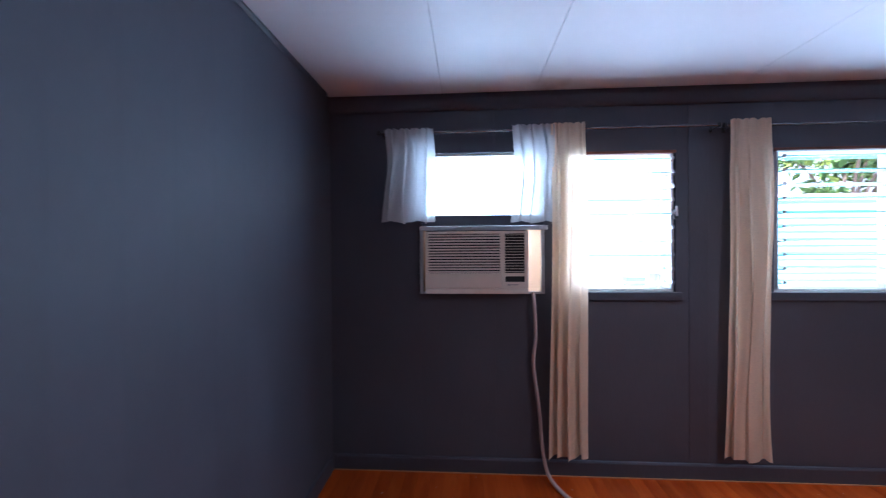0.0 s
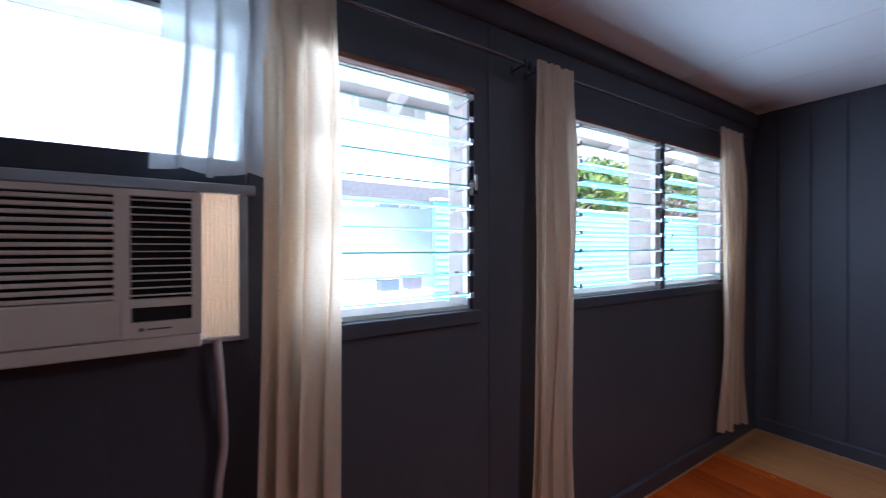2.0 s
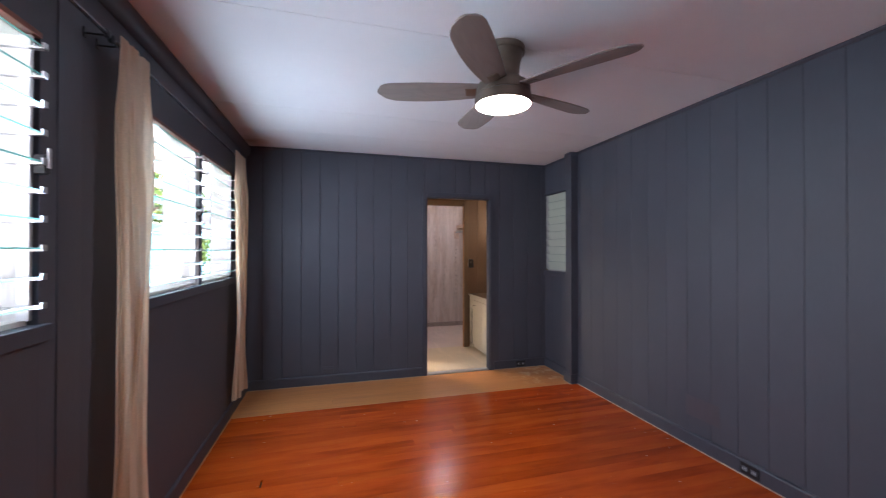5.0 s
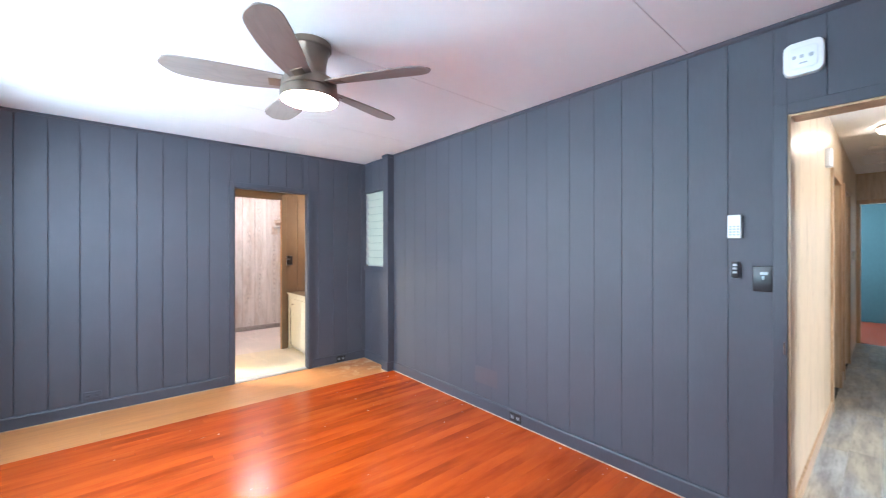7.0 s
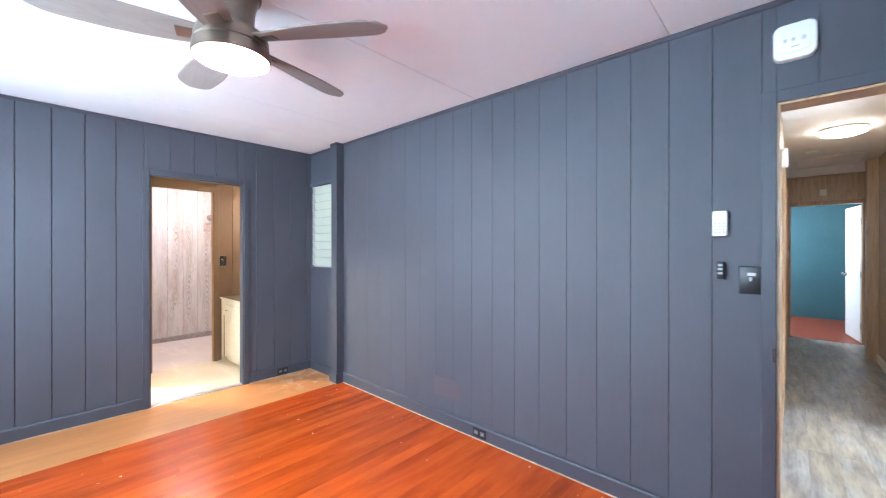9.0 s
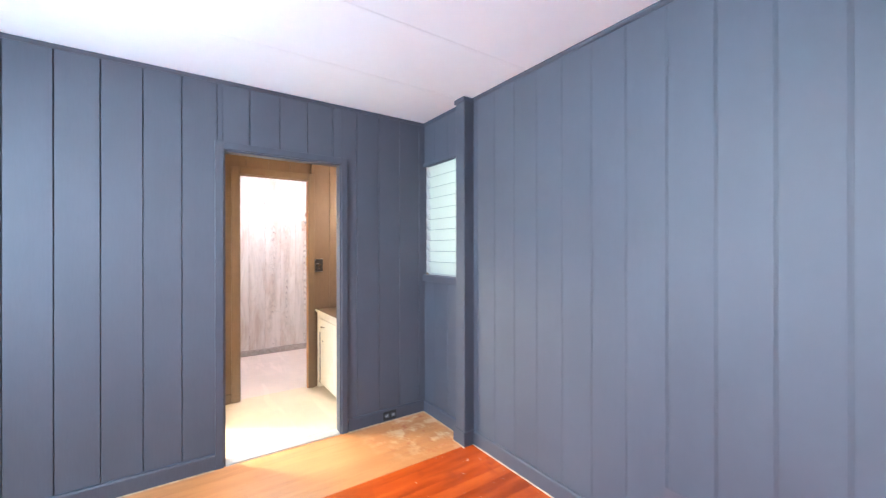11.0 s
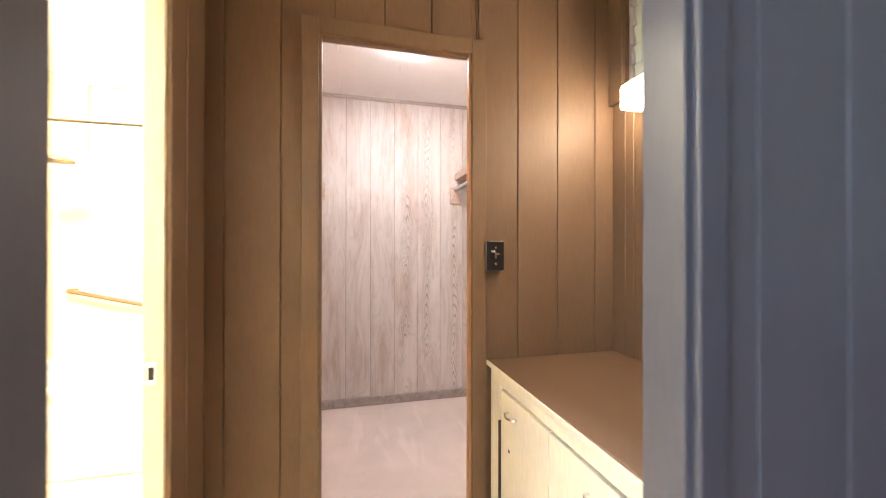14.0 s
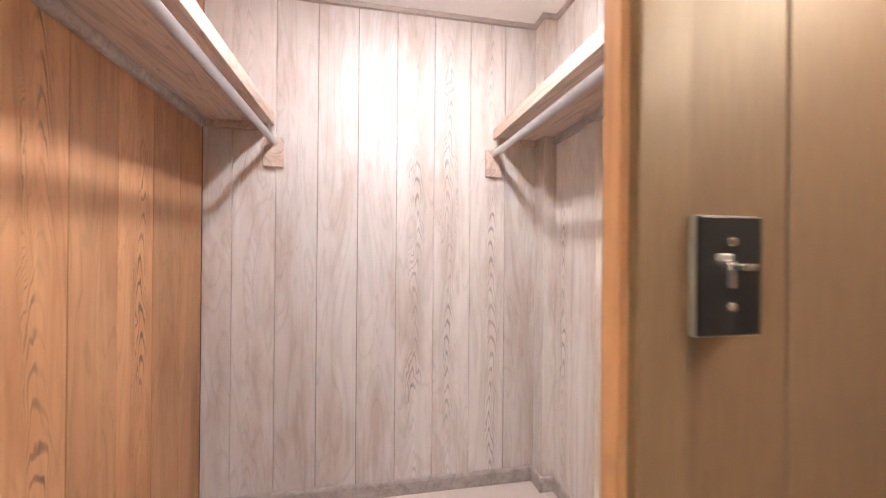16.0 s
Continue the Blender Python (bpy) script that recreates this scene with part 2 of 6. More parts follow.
# brownish shadow above the air conditioner, painted into the ceiling colour
SHADOW_SMUDGE = ((0.68, 2.54, 2.485), 0.17, 0.6)
CEIL_STAINED = stained_ceiling()
WHITE = painted("white_paint", (0.80, 0.79, 0.75), 0.4, 0.03)
# white darkened to grey so the sunlit louvre frame does not blow out
DIMMED_WHITE = painted("dimmed_white_paint", (0.42, 0.42, 0.40), 0.5, 0.10)
CREAM = painted("cream_paint", (0.78, 0.74, 0.62), 0.4, 0.04)
RED_FLOOR = wood("red_boards", (0.36, 0.046, 0.004), (0.43, 0.062, 0.005), (0.50, 0.088, 0.008), "y", 0.2, 0.35, 0.16, 0.10, 0.0, specks=True)
TAN_FLOOR = wood("tan_boards", (0.42, 0.155, 0.046), (0.50, 0.205, 0.065), (0.56, 0.25, 0.09), "y", 0.36, 0.6, 0.08, 0.12, 0.0)


def worn_spots(m, place, size, spots):
    """Old wear round a place on the floor: blotches of each colour where its noise runs high."""
    nt = m.node_tree
    b = nt.nodes["Principled BSDF"]
    col = b.inputs["Base Color"].links[0].from_socket
    g = nt.nodes.new("ShaderNodeNewGeometry")
    d = nt.nodes.new("ShaderNodeVectorMath")
    d.operation = "DISTANCE"
    d.inputs[1].default_value = place
    lk(nt, g.outputs["Position"], d.inputs[0])
    near = ramp(nt, d.outputs["Value"], [(size * 0.4, (1, 1, 1)), (size, (0, 0, 0))])
    for k, (scale, low, high, tone, depth) in enumerate(spots):
        mp = nt.nodes.new("ShaderNodeMapping")
        mp.inputs["Location"].default_value = (3.7 * k, 1.3 * k, 0)
        lk(nt, g.outputs["Position"], mp.inputs["Vector"])
        n = nd(nt, "ShaderNodeTexNoise", Scale=scale, Detail=4.0, Roughness=0.6)
        lk(nt, mp.outputs[0], n.inputs["Vector"])
        f = mixc(nt, 1.0, near, ramp(nt, n.outputs[0], [(low, (0, 0, 0)), (high, (depth,) * 3)]), "MULTIPLY")
        col = mixc(nt, f, col, tone)
    lk(nt, col, b.inputs["Base Color"])


worn_spots(TAN_FLOOR, (4.05, -0.62, 0.0), 0.55, ((9.0, 0.50, 0.62, (0.66, 0.45, 0.27), 0.8), (14.0, 0.58, 0.64, (0.40, 0.09, 0.03), 0.75)))
worn_spots(RED_FLOOR, (3.30, -0.35, 0.0), 0.75, ((17.0, 0.685, 0.71, (0.66, 0.46, 0.34), 0.8), (6.0, 0.55, 0.70, (0.24, 0.035, 0.008), 0.6)))
CEDAR_WASH = wood("whitewashed_cedar", (0.57, 0.515, 0.485), (0.64, 0.585, 0.555), (0.70, 0.65, 0.62), "z", 0.5, 0.6, 0.12, 0.2, flame=0.7)
CEDAR_RAW = wood("raw_cedar", (0.38, 0.19, 0.085), (0.50, 0.26, 0.125), (0.60, 0.34, 0.18), "z", 0.45, 0.7, 0.22, 0.25, flame=0.95)
CEDAR_SHELF = wood("washed_shelf", (0.46, 0.33, 0.26), (0.60, 0.46, 0.38), (0.68, 0.55, 0.47), "x", 0.5, 0.9, 0.1, 0.4)
CEDAR_GAP = plain("dark_cedar_gap", (0.10, 0.075, 0.06), 0.8)
CEDAR_TRIM = wood("washed_trim", (0.30, 0.25, 0.23), (0.42, 0.36, 0.33), (0.52, 0.45, 0.41), "y", 0.5, 0.9, 0.12, 0.3)
RAW_EDGE = plain("raw_wood_edge", (0.50, 0.35, 0.23), 0.7, 0, 0.25, 30.0, 0.1)
HALL_WOOD = wood("tan_hall_panel", (0.42, 0.30, 0.185), (0.54, 0.405, 0.265), (0.62, 0.48, 0.335), "z", 0.3, 0.9, 0.12, 0.3)
HALL_TRIM = wood("tan_hall_trim", (0.32, 0.20, 0.11), (0.44, 0.29, 0.17), (0.52, 0.36, 0.22), "z", 0.3, 0.9, 0.12, 0.3)


def mottled_plank(name):
    """Weathered grey vinyl plank: soft warm and cool patches, dark worn streaks along the board."""
    m, nt, b = mat(name)
    patch = nd(nt, "ShaderNodeTexNoise", Scale=1.0, Detail=5.0, Roughness=0.6)
    lk(nt, coords(nt, (14, 2.4, 1), 9), patch.inputs["Vector"])
    hue = nd(nt, "ShaderNodeTexNoise", Scale=1.0, Detail=2.0)
    lk(nt, coords(nt, (5, 2.0, 1), 44), hue.inputs["Vector"])
    fine = nd(nt, "ShaderNodeTexNoise", Scale=1.0, Detail=6.0, Roughness=0.65)
    lk(nt, coords(nt, (60, 7, 1), 13), fine.inputs["Vector"])
    tone = ramp(nt, patch.outputs[0], [(0.30, (0.15,) * 3), (0.48, (0.28,) * 3), (0.68, (0.40,) * 3)])
    tint = ramp(nt, hue.outputs[0], [(0.38, (1.0, 1.0, 0.97)), (0.60, (1.12, 1.0, 0.78))])
    c = mixc(nt, 1.0, tone, tint, "MULTIPLY")
    c = mixc(nt, 1.0, c, ramp(nt, fine.outputs[0], [(0.28, (0.6,) * 3), (0.5, (1, 1, 1)), (0.75, (1.12,) * 3)]), "MULTIPLY")
    oi = nt.nodes.new("ShaderNodeObjectInfo")
    c = mixc(nt, 1.0, c, ramp(nt, oi.outputs["Random"], [(0, (0.90,) * 3), (1, (1.08,) * 3)]), "MULTIPLY")
    lk(nt, c, b.inputs["Base Color"])
    rough_var(nt, patch.outputs[0], b, 0.3, 0.5)
    bump(nt, fine.outputs[0], b, 0.06, 0.001)
    return m


HALL_FLOOR = mottled_plank("grey_vinyl_plank")
TEAL_RED = wood("red_room_boards", (0.20, 0.035, 0.012), (0.26, 0.048, 0.016), (0.31, 0.06, 0.02), "y", 0.4, 0.6, 0.08, 0.06)
HEAD_WOOD = wood("red_head_wood", (0.12, 0.03, 0.015), (0.2, 0.06, 0.03), (0.27, 0.09, 0.04), "x", 0.45)
TEAL = painted("teal_paint", (0.06, 0.145, 0.165), 0.5, 0.06)
TILE_CREAM = plain("cream_tile", (0.62, 0.55, 0.37), 0.25, 0, 0.04, 3.0)
BLACK = plain("black_metal", (0.012, 0.012, 0.014), 0.35, 0.0)
CHROME = plain("chrome", (0.75, 0.75, 0.76), 0.16, 1.0, 0.03)
OLD_BRONZE = plain("old_bronze", (0.055, 0.035, 0.02), 0.4, 0.0, 0.12)
BRASS = plain("dull_brass", (0.13, 0.075, 0.03), 0.4, 0.0, 0.15)
STEEL = plain("galvanised_tube", (0.55, 0.57, 0.60), 0.32, 1.0, 0.08)
GUNMETAL = plain("gunmetal_rod", (0.20, 0.20, 0.22), 0.22, 0.9, 0.05)
ALU = plain("aluminium", (0.62, 0.63, 0.65), 0.35, 0.9)
BRONZE = plain("brushed_bronze", (0.22, 0.17, 0.13), 0.36, 0.75, 0.12)
BLADE = wood("blade_greige", (0.25, 0.22, 0.20), (0.28, 0.245, 0.22), (0.31, 0.27, 0.245), "x", 0.45, 1.0, 0.05, 0.12)
PLASTIC = plain("ivory_plastic", (0.76, 0.68, 0.58), 0.42, 0, 0.04)
WHITE_PLASTIC = plain("white_plastic", (0.80, 0.80, 0.78), 0.35, 0, 0.02)
GREY_PLASTIC = plain("grey_plastic", (0.12, 0.13, 0.15), 0.4)
SIREN_GREY = plain("pale_grey_plastic", (0.42, 0.44, 0.46), 0.4)
# near-black for shade put into holes, gaps and recesses; also the floor bases
DARK = plain("shade_black", (0.008, 0.008, 0.009), 0.6)
GLASS = clear_glass("jalousie_glass", (0.86, 0.985, 0.965))
CLOTH = cloth("cream_cotton", (0.94, 0.74, 0.53), 0.38, 0.03)
ACCORDION = cloth("pleated_filler", (0.92, 0.68, 0.45), 0.7)
EDGE = cloth("glass_edge", (0.30, 0.80, 0.74), 0.6)
SHEER = cloth("white_sheer", (0.78, 0.77, 0.77), 0.5, 0.22)
CORD = plain("pinkish_cord", (0.50, 0.38, 0.34), 0.5)
CONCRETE = plain("pale_concrete", (0.54, 0.53, 0.51), 0.85, 0, 0.14, 2.0, 0.2)
SIDING_BLUE = painted("turquoise_siding", (0.16, 0.42, 0.48), 0.6, 0.08)
SIDING_PALE = painted("pale_siding", (0.58, 0.72, 0.74), 0.6, 0.05)
SIDING_WHITE = painted("white_siding", (0.78, 0.78, 0.76), 0.6, 0.06)
ROOF_PALE = plain("pale_roof", (0.70, 0.71, 0.71), 0.7, 0, 0.08, 5.0, 0.2)
ROOF_GREY = plain("roof_shingle", (0.34, 0.36, 0.37), 0.9, 0, 0.25, 9.0, 0.3)
FASCIA_GREY = plain("weathered_fascia", (0.11, 0.12, 0.13), 0.8, 0, 0.15)
PANE_DARK = plain("far_window_glass", (0.10, 0.14, 0.18), 0.1)
BARK = plain("bark", (0.10, 0.07, 0.05), 0.9, 0, 0.3, 18, 0.4)


def leaf_material():
    m, nt, b = mat("leaf")
    g = nt.nodes.new("ShaderNodeNewGeometry")
    c = ramp(nt, g.outputs["Random Per Island"], [(0, (0.03, 0.075, 0.012)), (0.6, (0.07, 0.14, 0.025)), (1, (0.16, 0.20, 0.03))])
    lk(nt, c, b.inputs["Base Color"])
    b.inputs["Roughness"].default_value = 0.55
    return m


LEAF = leaf_material()


def vinyl_floor(name, col):
    """Smooth sheet floor with soft blotches and pale swept scuffs."""
    m, nt, b = mat(name)
    big = nd(nt, "ShaderNodeTexNoise", Scale=2.2, Detail=6.0, Roughness=0.62)
    lk(nt, coords(nt, (1, 1, 1)), big.inputs["Vector"])
    c = ramp(nt, big.outputs[0], [(0.3, tuple(v * 0.86 for v in col)), (0.55, col), (0.75, tuple(min(1, v * 1.1) for v in col))])
    scuff = nd(nt, "ShaderNodeTexNoise", Scale=1.0, Detail=1.0, Distortion=0.8)
    lk(nt, coords(nt, (1.3, 9.0, 1)), scuff.inputs["Vector"])
    s = ramp(nt, scuff.outputs[0], [(0.63, (0, 0, 0)), (0.70, (0.25, 0.25, 0.25))])
    c = mixc(nt, s, c, tuple(min(1, v * 1.3) for v in col))
    lk(nt, c, b.inputs["Base Color"])
    rough_var(nt, big.outputs[0], b, 0.35, 0.55)
    bump(nt, big.outputs[0], b, 0.05, 0.002)
    return m


VEST_FLOOR = vinyl_floor("cream_vinyl", (0.66, 0.55, 0.40))
CLOSET_FLOOR = vinyl_floor("blush_vinyl", (0.66, 0.56, 0.51))


def frosted():
    m, nt, b = mat("frosted_glass")
    b.inputs["Base Color"].default_value = (0.57, 0.61, 0.55, 1)
    b.inputs["Roughness"].default_value = 0.25
    tr = nt.nodes.new("ShaderNodeBsdfTranslucent")
    tr.inputs["Color"].default_value = (0.60, 0.63, 0.55, 1)
    mx = nt.nodes.new("ShaderNodeMixShader")
    mx.inputs[0].default_value = 0.45
    lk(nt, b.outputs[0], mx.inputs[1])
    lk(nt, tr.outputs[0], mx.inputs[2])
    lk(nt, mx.outputs[0], nt.nodes["Material Output"].inputs["Surface"])
    return m


FROST = frosted()
FROST_EDGE = plain("frosted_glass_edge", (0.24, 0.30, 0.29), 0.4)
FAN_GLOW = glow("fan_diffuser", (1.0, 0.89, 0.76), FAN_LAMP)
VANITY_GLOW = glow("vanity_diffuser", (1.0, 0.76, 0.50), VANITY_LAMP)
CLOSET_GLOW = glow("closet_diffuser", (1.0, 0.92, 0.85), CLOSET_LAMP)
BATH_GLOW = glow("bath_diffuser", (1.0, 0.86, 0.62), BATH_LAMP)
HALL_GLOW = glow("hall_diffuser", (1.0, 0.86, 0.66), HALL_LAMP)


# ---- mesh helpers ----
def box(bm, x0, x1, y0, y1, z0, z1):
    x0, x1 = sorted((x0, x1))
    y0, y1 = sorted((y0, y1))
    z0, z1 = sorted((z0, z1))
    v = [bm.verts.new(p) for p in ((x0, y0, z0), (x1, y0, z0), (x1, y1, z0), (x0, y1, z0), (x0, y0, z1), (x1, y0, z1), (x1, y1, z1), (x0, y1, z1))]
    fs = [bm.faces.new([v[i] for i in q]) for q in ((3, 2, 1, 0), (4, 5, 6, 7), (0, 1, 5, 4), (1, 2, 6, 5), (2, 3, 7, 6), (3, 0, 4, 7))]
    return v, fs


def rbox(x0, x1, y0, y1, z0, z1, r=0.004, seg=2):
    """A box with rounded edges, as its own bmesh."""
    bm = bmesh.new()
    box(bm, x0, x1, y0, y1, z0, z1)
    if r:
        bmesh.ops.bevel(bm, geom=bm.edges[:], offset=r, segments=seg, affect="EDGES", profile=0.5)
    return bm


def boxes(*dims):
    bm = bmesh.new()
    for d in dims:
        box(bm, *d)
    return bm


def lathe(profile, seg=32, axis="z", cx=0, cy=0, cz=0):
    """Turns (radius, height) pairs about an upright axis."""
    bm = bmesh.new()
    rings = []
    for r, h in profile:
        if r < 1e-5:
            rings.append([bm.verts.new((cx, cy, cz + h))])
        else:
            rings.append([bm.verts.new((cx + r * math.cos(2 * math.pi * i / seg), cy + r * math.sin(2 * math.pi * i / seg), cz + h)) for i in range(seg)])
    for a, b in zip(rings, rings[1:]):
        for i in range(seg):
            j = (i + 1) % seg
            q = [a[i % len(a)], a[j % len(a)], b[j % len(b)], b[i % len(b)]]
            q = list(dict.fromkeys(q))
            if len(q) > 2:
                bm.faces.new(q)
    bmesh.ops.recalc_face_normals(bm, faces=bm.faces[:])
    return bm


def tube(bm, pts, r, seg=10):
    pts = [Vector(p) for p in pts]
    rings = []
    up = Vector((0.13, 0.31, 0.94))
    for i, p in enumerate(pts):
        d = (pts[min(i + 1, len(pts) - 1)] - pts[max(i - 1, 0)]).normalized()
        a = d.cross(up)
        if a.length < 0.1:
            a = d.cross(Vector((1, 0, 0)))
        a.normalize()
        b = d.cross(a)
        rings.append([bm.verts.new(p + r * (math.cos(2 * math.pi * k / seg) * a + math.sin(2 * math.pi * k / seg) * b)) for k in range(seg)])
    for a, b in zip(rings, rings[1:]):
        for k in range(seg):
            bm.faces.new((a[k], a[(k + 1) % seg], b[(k + 1) % seg], b[k]))
    bm.faces.new(rings[0][::-1])
    bm.faces.new(rings[-1])
    bmesh.ops.recalc_face_normals(bm, faces=bm.faces[:])
    return bm


def spline(pts, n=8):
    """Points along a smooth curve through pts."""
    P = [Vector(p) for p in pts]
    P = [2 * P[0] - P[1]] + P + [2 * P[-1] - P[-2]]
    out = []
    for i in range(1, len(P) - 2):
        for k in range(n):
            t = k / n
            a, b, c, d = P[i - 1:i + 3]
            out.append(0.5 * ((2 * b) + (c - a) * t + (2 * a - 5 * b + 4 * c - d) * t * t + (3 * b - a - 3 * c + d) * t ** 3))
    out.append(P[-2])
    return out


def mesh_of(name, bm, material, smooth=False):
    me = bpy.data.meshes.new(name)
    bm.to_mesh(me)
    bm.free()
    me.materials.append(material)
    if smooth:
        me.shade_smooth()
        me.set_sharp_from_angle(angle=radians(40))
    return me


def part(name, bm, material, parent=None, label="", smooth=False):
    ob = new(name, mesh_of(name, bm, material, smooth))
    ob.parent = parent
    if label:
        ob["label"] = label
    return ob


def thing(name, label, category, group="", at=None):
    e = new(name)
    e.empty_display_size = 0.1
    if at is not None:
        e.matrix_world = at
    return tagged(e, label, category, group)


def setting(name, bm, material, label="", category="", smooth=False):
    ob = part(name, bm, material, None, "", smooth)
    return tagged(ob, label, category, "", "structure")


PLANKS = {}


def plank_mesh(w, h, d, material, ch=0.002, name="plank"):
    """Upright board: width along x, front face at y = 0, chamfered long edges."""
    key = (round(w, 3), round(h, 3), round(d, 4), material.name, ch, name)
    if key not in PLANKS:
        bm = bmesh.new()
        prof = [(-w / 2, -d), (-w / 2, -ch), (-w / 2 + ch, 0), (w / 2 - ch, 0), (w / 2, -ch), (w / 2, -d)]
        lo = [bm.verts.new((x, y, 0)) for x, y in prof]
        hi = [bm.verts.new((x, y, h)) for x, y in prof]
        for i in range(6):
            j = (i + 1) % 6
            bm.faces.new((lo[i], hi[i], hi[j], lo[j]))
        bm.faces.new(lo)
        bm.faces.new(hi[::-1])
        bmesh.ops.recalc_face_normals(bm, faces=bm.faces[:])
        PLANKS[key] = mesh_of(name, bm, material)
    return PLANKS[key]


WALLS = []


def wall(name, x, y, rz, length, height, thick, body, label, openings=(), face=0.012):
    """A thick wall in its own frame: along local x from 0 to length, its room face at local y = 0, looking along local +y."""
    us = sorted({0.0, length, *[o[0] for o in openings], *[o[1] for o in openings]})
    zs = sorted({0.0, height, *[o[2] for o in openings], *[o[3] for o in openings]})
    bm = bmesh.new()
    for u0, u1 in zip(us, us[1:]):
        run = None
        for z0, z1 in zip(zs, zs[1:]):
            hole = any(o[0] <= u0 + 1e-6 and u1 <= o[1] + 1e-6 and o[2] <= z0 + 1e-6 and z1 <= o[3] + 1e-6 for o in openings)
            if hole:
                if run:
                    box(bm, u0, u1, -thick, -face, *run)
                run = None
            else:
                run = (run[0], z1) if run else (z0, z1)
        if run:
            box(bm, u0, u1, -thick, -face, *run)
    ob = setting(name, bm, body, label, "wall")
    ob.matrix_world = pose(x, y, 0, 0, 0, rz)
    return ob


def clad(ob, length, height, pitch, phase, material, openings=(), gap=0.004, face=0.012, z0=0.0, ch=0.002):
    """Cover a wall's face with upright boards, cut round its openings; each board a piece of the wall."""
    edges = [0.0]
    u = phase % pitch
    while u < length - 0.012:
        if u > 0.012:
            edges.append(u)
        u += pitch
    edges.append(length)
    WALLS.append((ob, edges, length, height, material, openings, gap, face, z0, ch))


def lay_boards():
    for ob, edges, length, height, material, openings, gap, face, zb, ch in WALLS:
        for a, b in zip(edges, edges[1:]):
            cuts = sorted({a, b, *[c for o in openings for c in o[:2] if a < c < b]})
            for u0, u1 in zip(cuts, cuts[1:]):
                w = u1 - u0
                if w < 0.008:
                    continue
                spans, z = [], zb
                for o in sorted([o for o in openings if o[0] < u1 - 1e-4 and o[1] > u0 + 1e-4], key=lambda o: o[2]):
                    if o[2] > z + 0.01:
                        spans.append((z, o[2]))
                    z = o[3]
                if height > z + 0.01:
                    spans.append((z, height))
                g0 = gap / 2 if u0 == a else 0
                g1 = gap / 2 if u1 == b else 0
                for s0, s1 in spans:
                    p = new("plank", plank_mesh(w - g0 - g1, s1 - s0, face, material, ch))
                    p.parent = ob
                    p.matrix_basis = pose((u0 + g0 + u1 - g1) / 2, 0, s0)


# ---- bedroom shell ----
X0, X1, Y0, Y1, H = -0.75, 4.276, -0.785, 2.60, 2.485
DOOR = (-0.045, 0.737, 2.045)            # doorway in the east wall: y from, to, height
HALL = (-0.64, 0.19, 2.035)              # doorway in the south wall: x from, to, height
W_AC = (-0.14, 0.665, 1.175, 2.10)
W_1 = (0.80, 1.49, 1.185, 2.085)
W_2 = (2.08, 3.73, 1.185, 2.085)
W_S = (3.762, 4.268, 1.18, 2.105)

nl = X1 - X0 + 0.3
n_open = [(X1 + 0.15 - w[1], X1 + 0.15 - w[0], w[2], w[3]) for w in (W_2, W_1, W_AC)]
wall_north = wall("wall_north", X1 + 0.15, Y1, 180, nl, H + 0.1, 0.17, WALL_GREY, "dark slate painted board wall under the windows", n_open)
clad(wall_north, nl, H, 1.22, 0.42, WALL_GREY, n_open, gap=0.0004, ch=0.0004)
e_open = [(DOOR[0] - Y0 + 0.15, DOOR[1] - Y0 + 0.15, 0.0, DOOR[2])]
wall_east = wall("wall_east", X1, Y0 - 0.15, 90, Y1 - Y0 + 0.15, H + 0.1, 0.07, WALL_GREY, "dark slate painted tongue-and-groove wall with a doorway", e_open)
clad(wall_east, Y1 - Y0 + 0.15, H, 0.187, 0.019 - Y0 + 0.15, WALL_GREY, e_open)
s_open = [(HALL[0] - X0 + 0.15, HALL[1] - X0 + 0.15, 0.0, HALL[2]), (W_S[0] - X0 + 0.15, W_S[1] - X0 + 0.15, W_S[2], W_S[3])]
wall_south = wall("wall_south", X0 - 0.15, Y0, 0, X1 - X0 + 0.15, H + 0.1, 0.12, WALL_GREY, "dark slate painted board wall with a hall doorway", s_open)
clad(wall_south, X1 - X0 + 0.15, H, 0.1845, 0.423 - X0 + 0.15, WALL_GREY, s_open, gap=0.0015, ch=0.0013)
wall_west = wall("wall_west", X0, Y1, -90, Y1 - Y0, H + 0.1, 0.12, WALL_GREY, "dark slate painted board wall")
clad(wall_west, Y1 - Y0, H, 0.187, 0.06, WALL_GREY, gap=0.0003, ch=0.0004)

bm = bmesh.new()
seams = [X0 - 0.1, 0.01, 0.602, 1.848, 3.07, 3.66, X1 + 0.1]
for a, b in zip(seams, seams[1:]):
    box(bm, a + 0.002, b - 0.002, Y0 - 0.1, Y1 + 0.1, H, H + 0.02)
box(bm, X0 - 0.1, X1 + 0.1, Y0 - 0.1, Y1 + 0.1, H + 0.022, H + 0.06)
setting("ceiling", bm, CEIL_STAINED, "white painted board ceiling with fine seams", "ceiling")

bm = boxes((X0 - 0.12, X1 + 0.12, Y0 - 0.12, Y1 + 0.16, -0.12, -0.016))
floor = setting("floor", bm, DARK, "glossy red-stained wood board floor with a pale strip by the doorway", "floor")


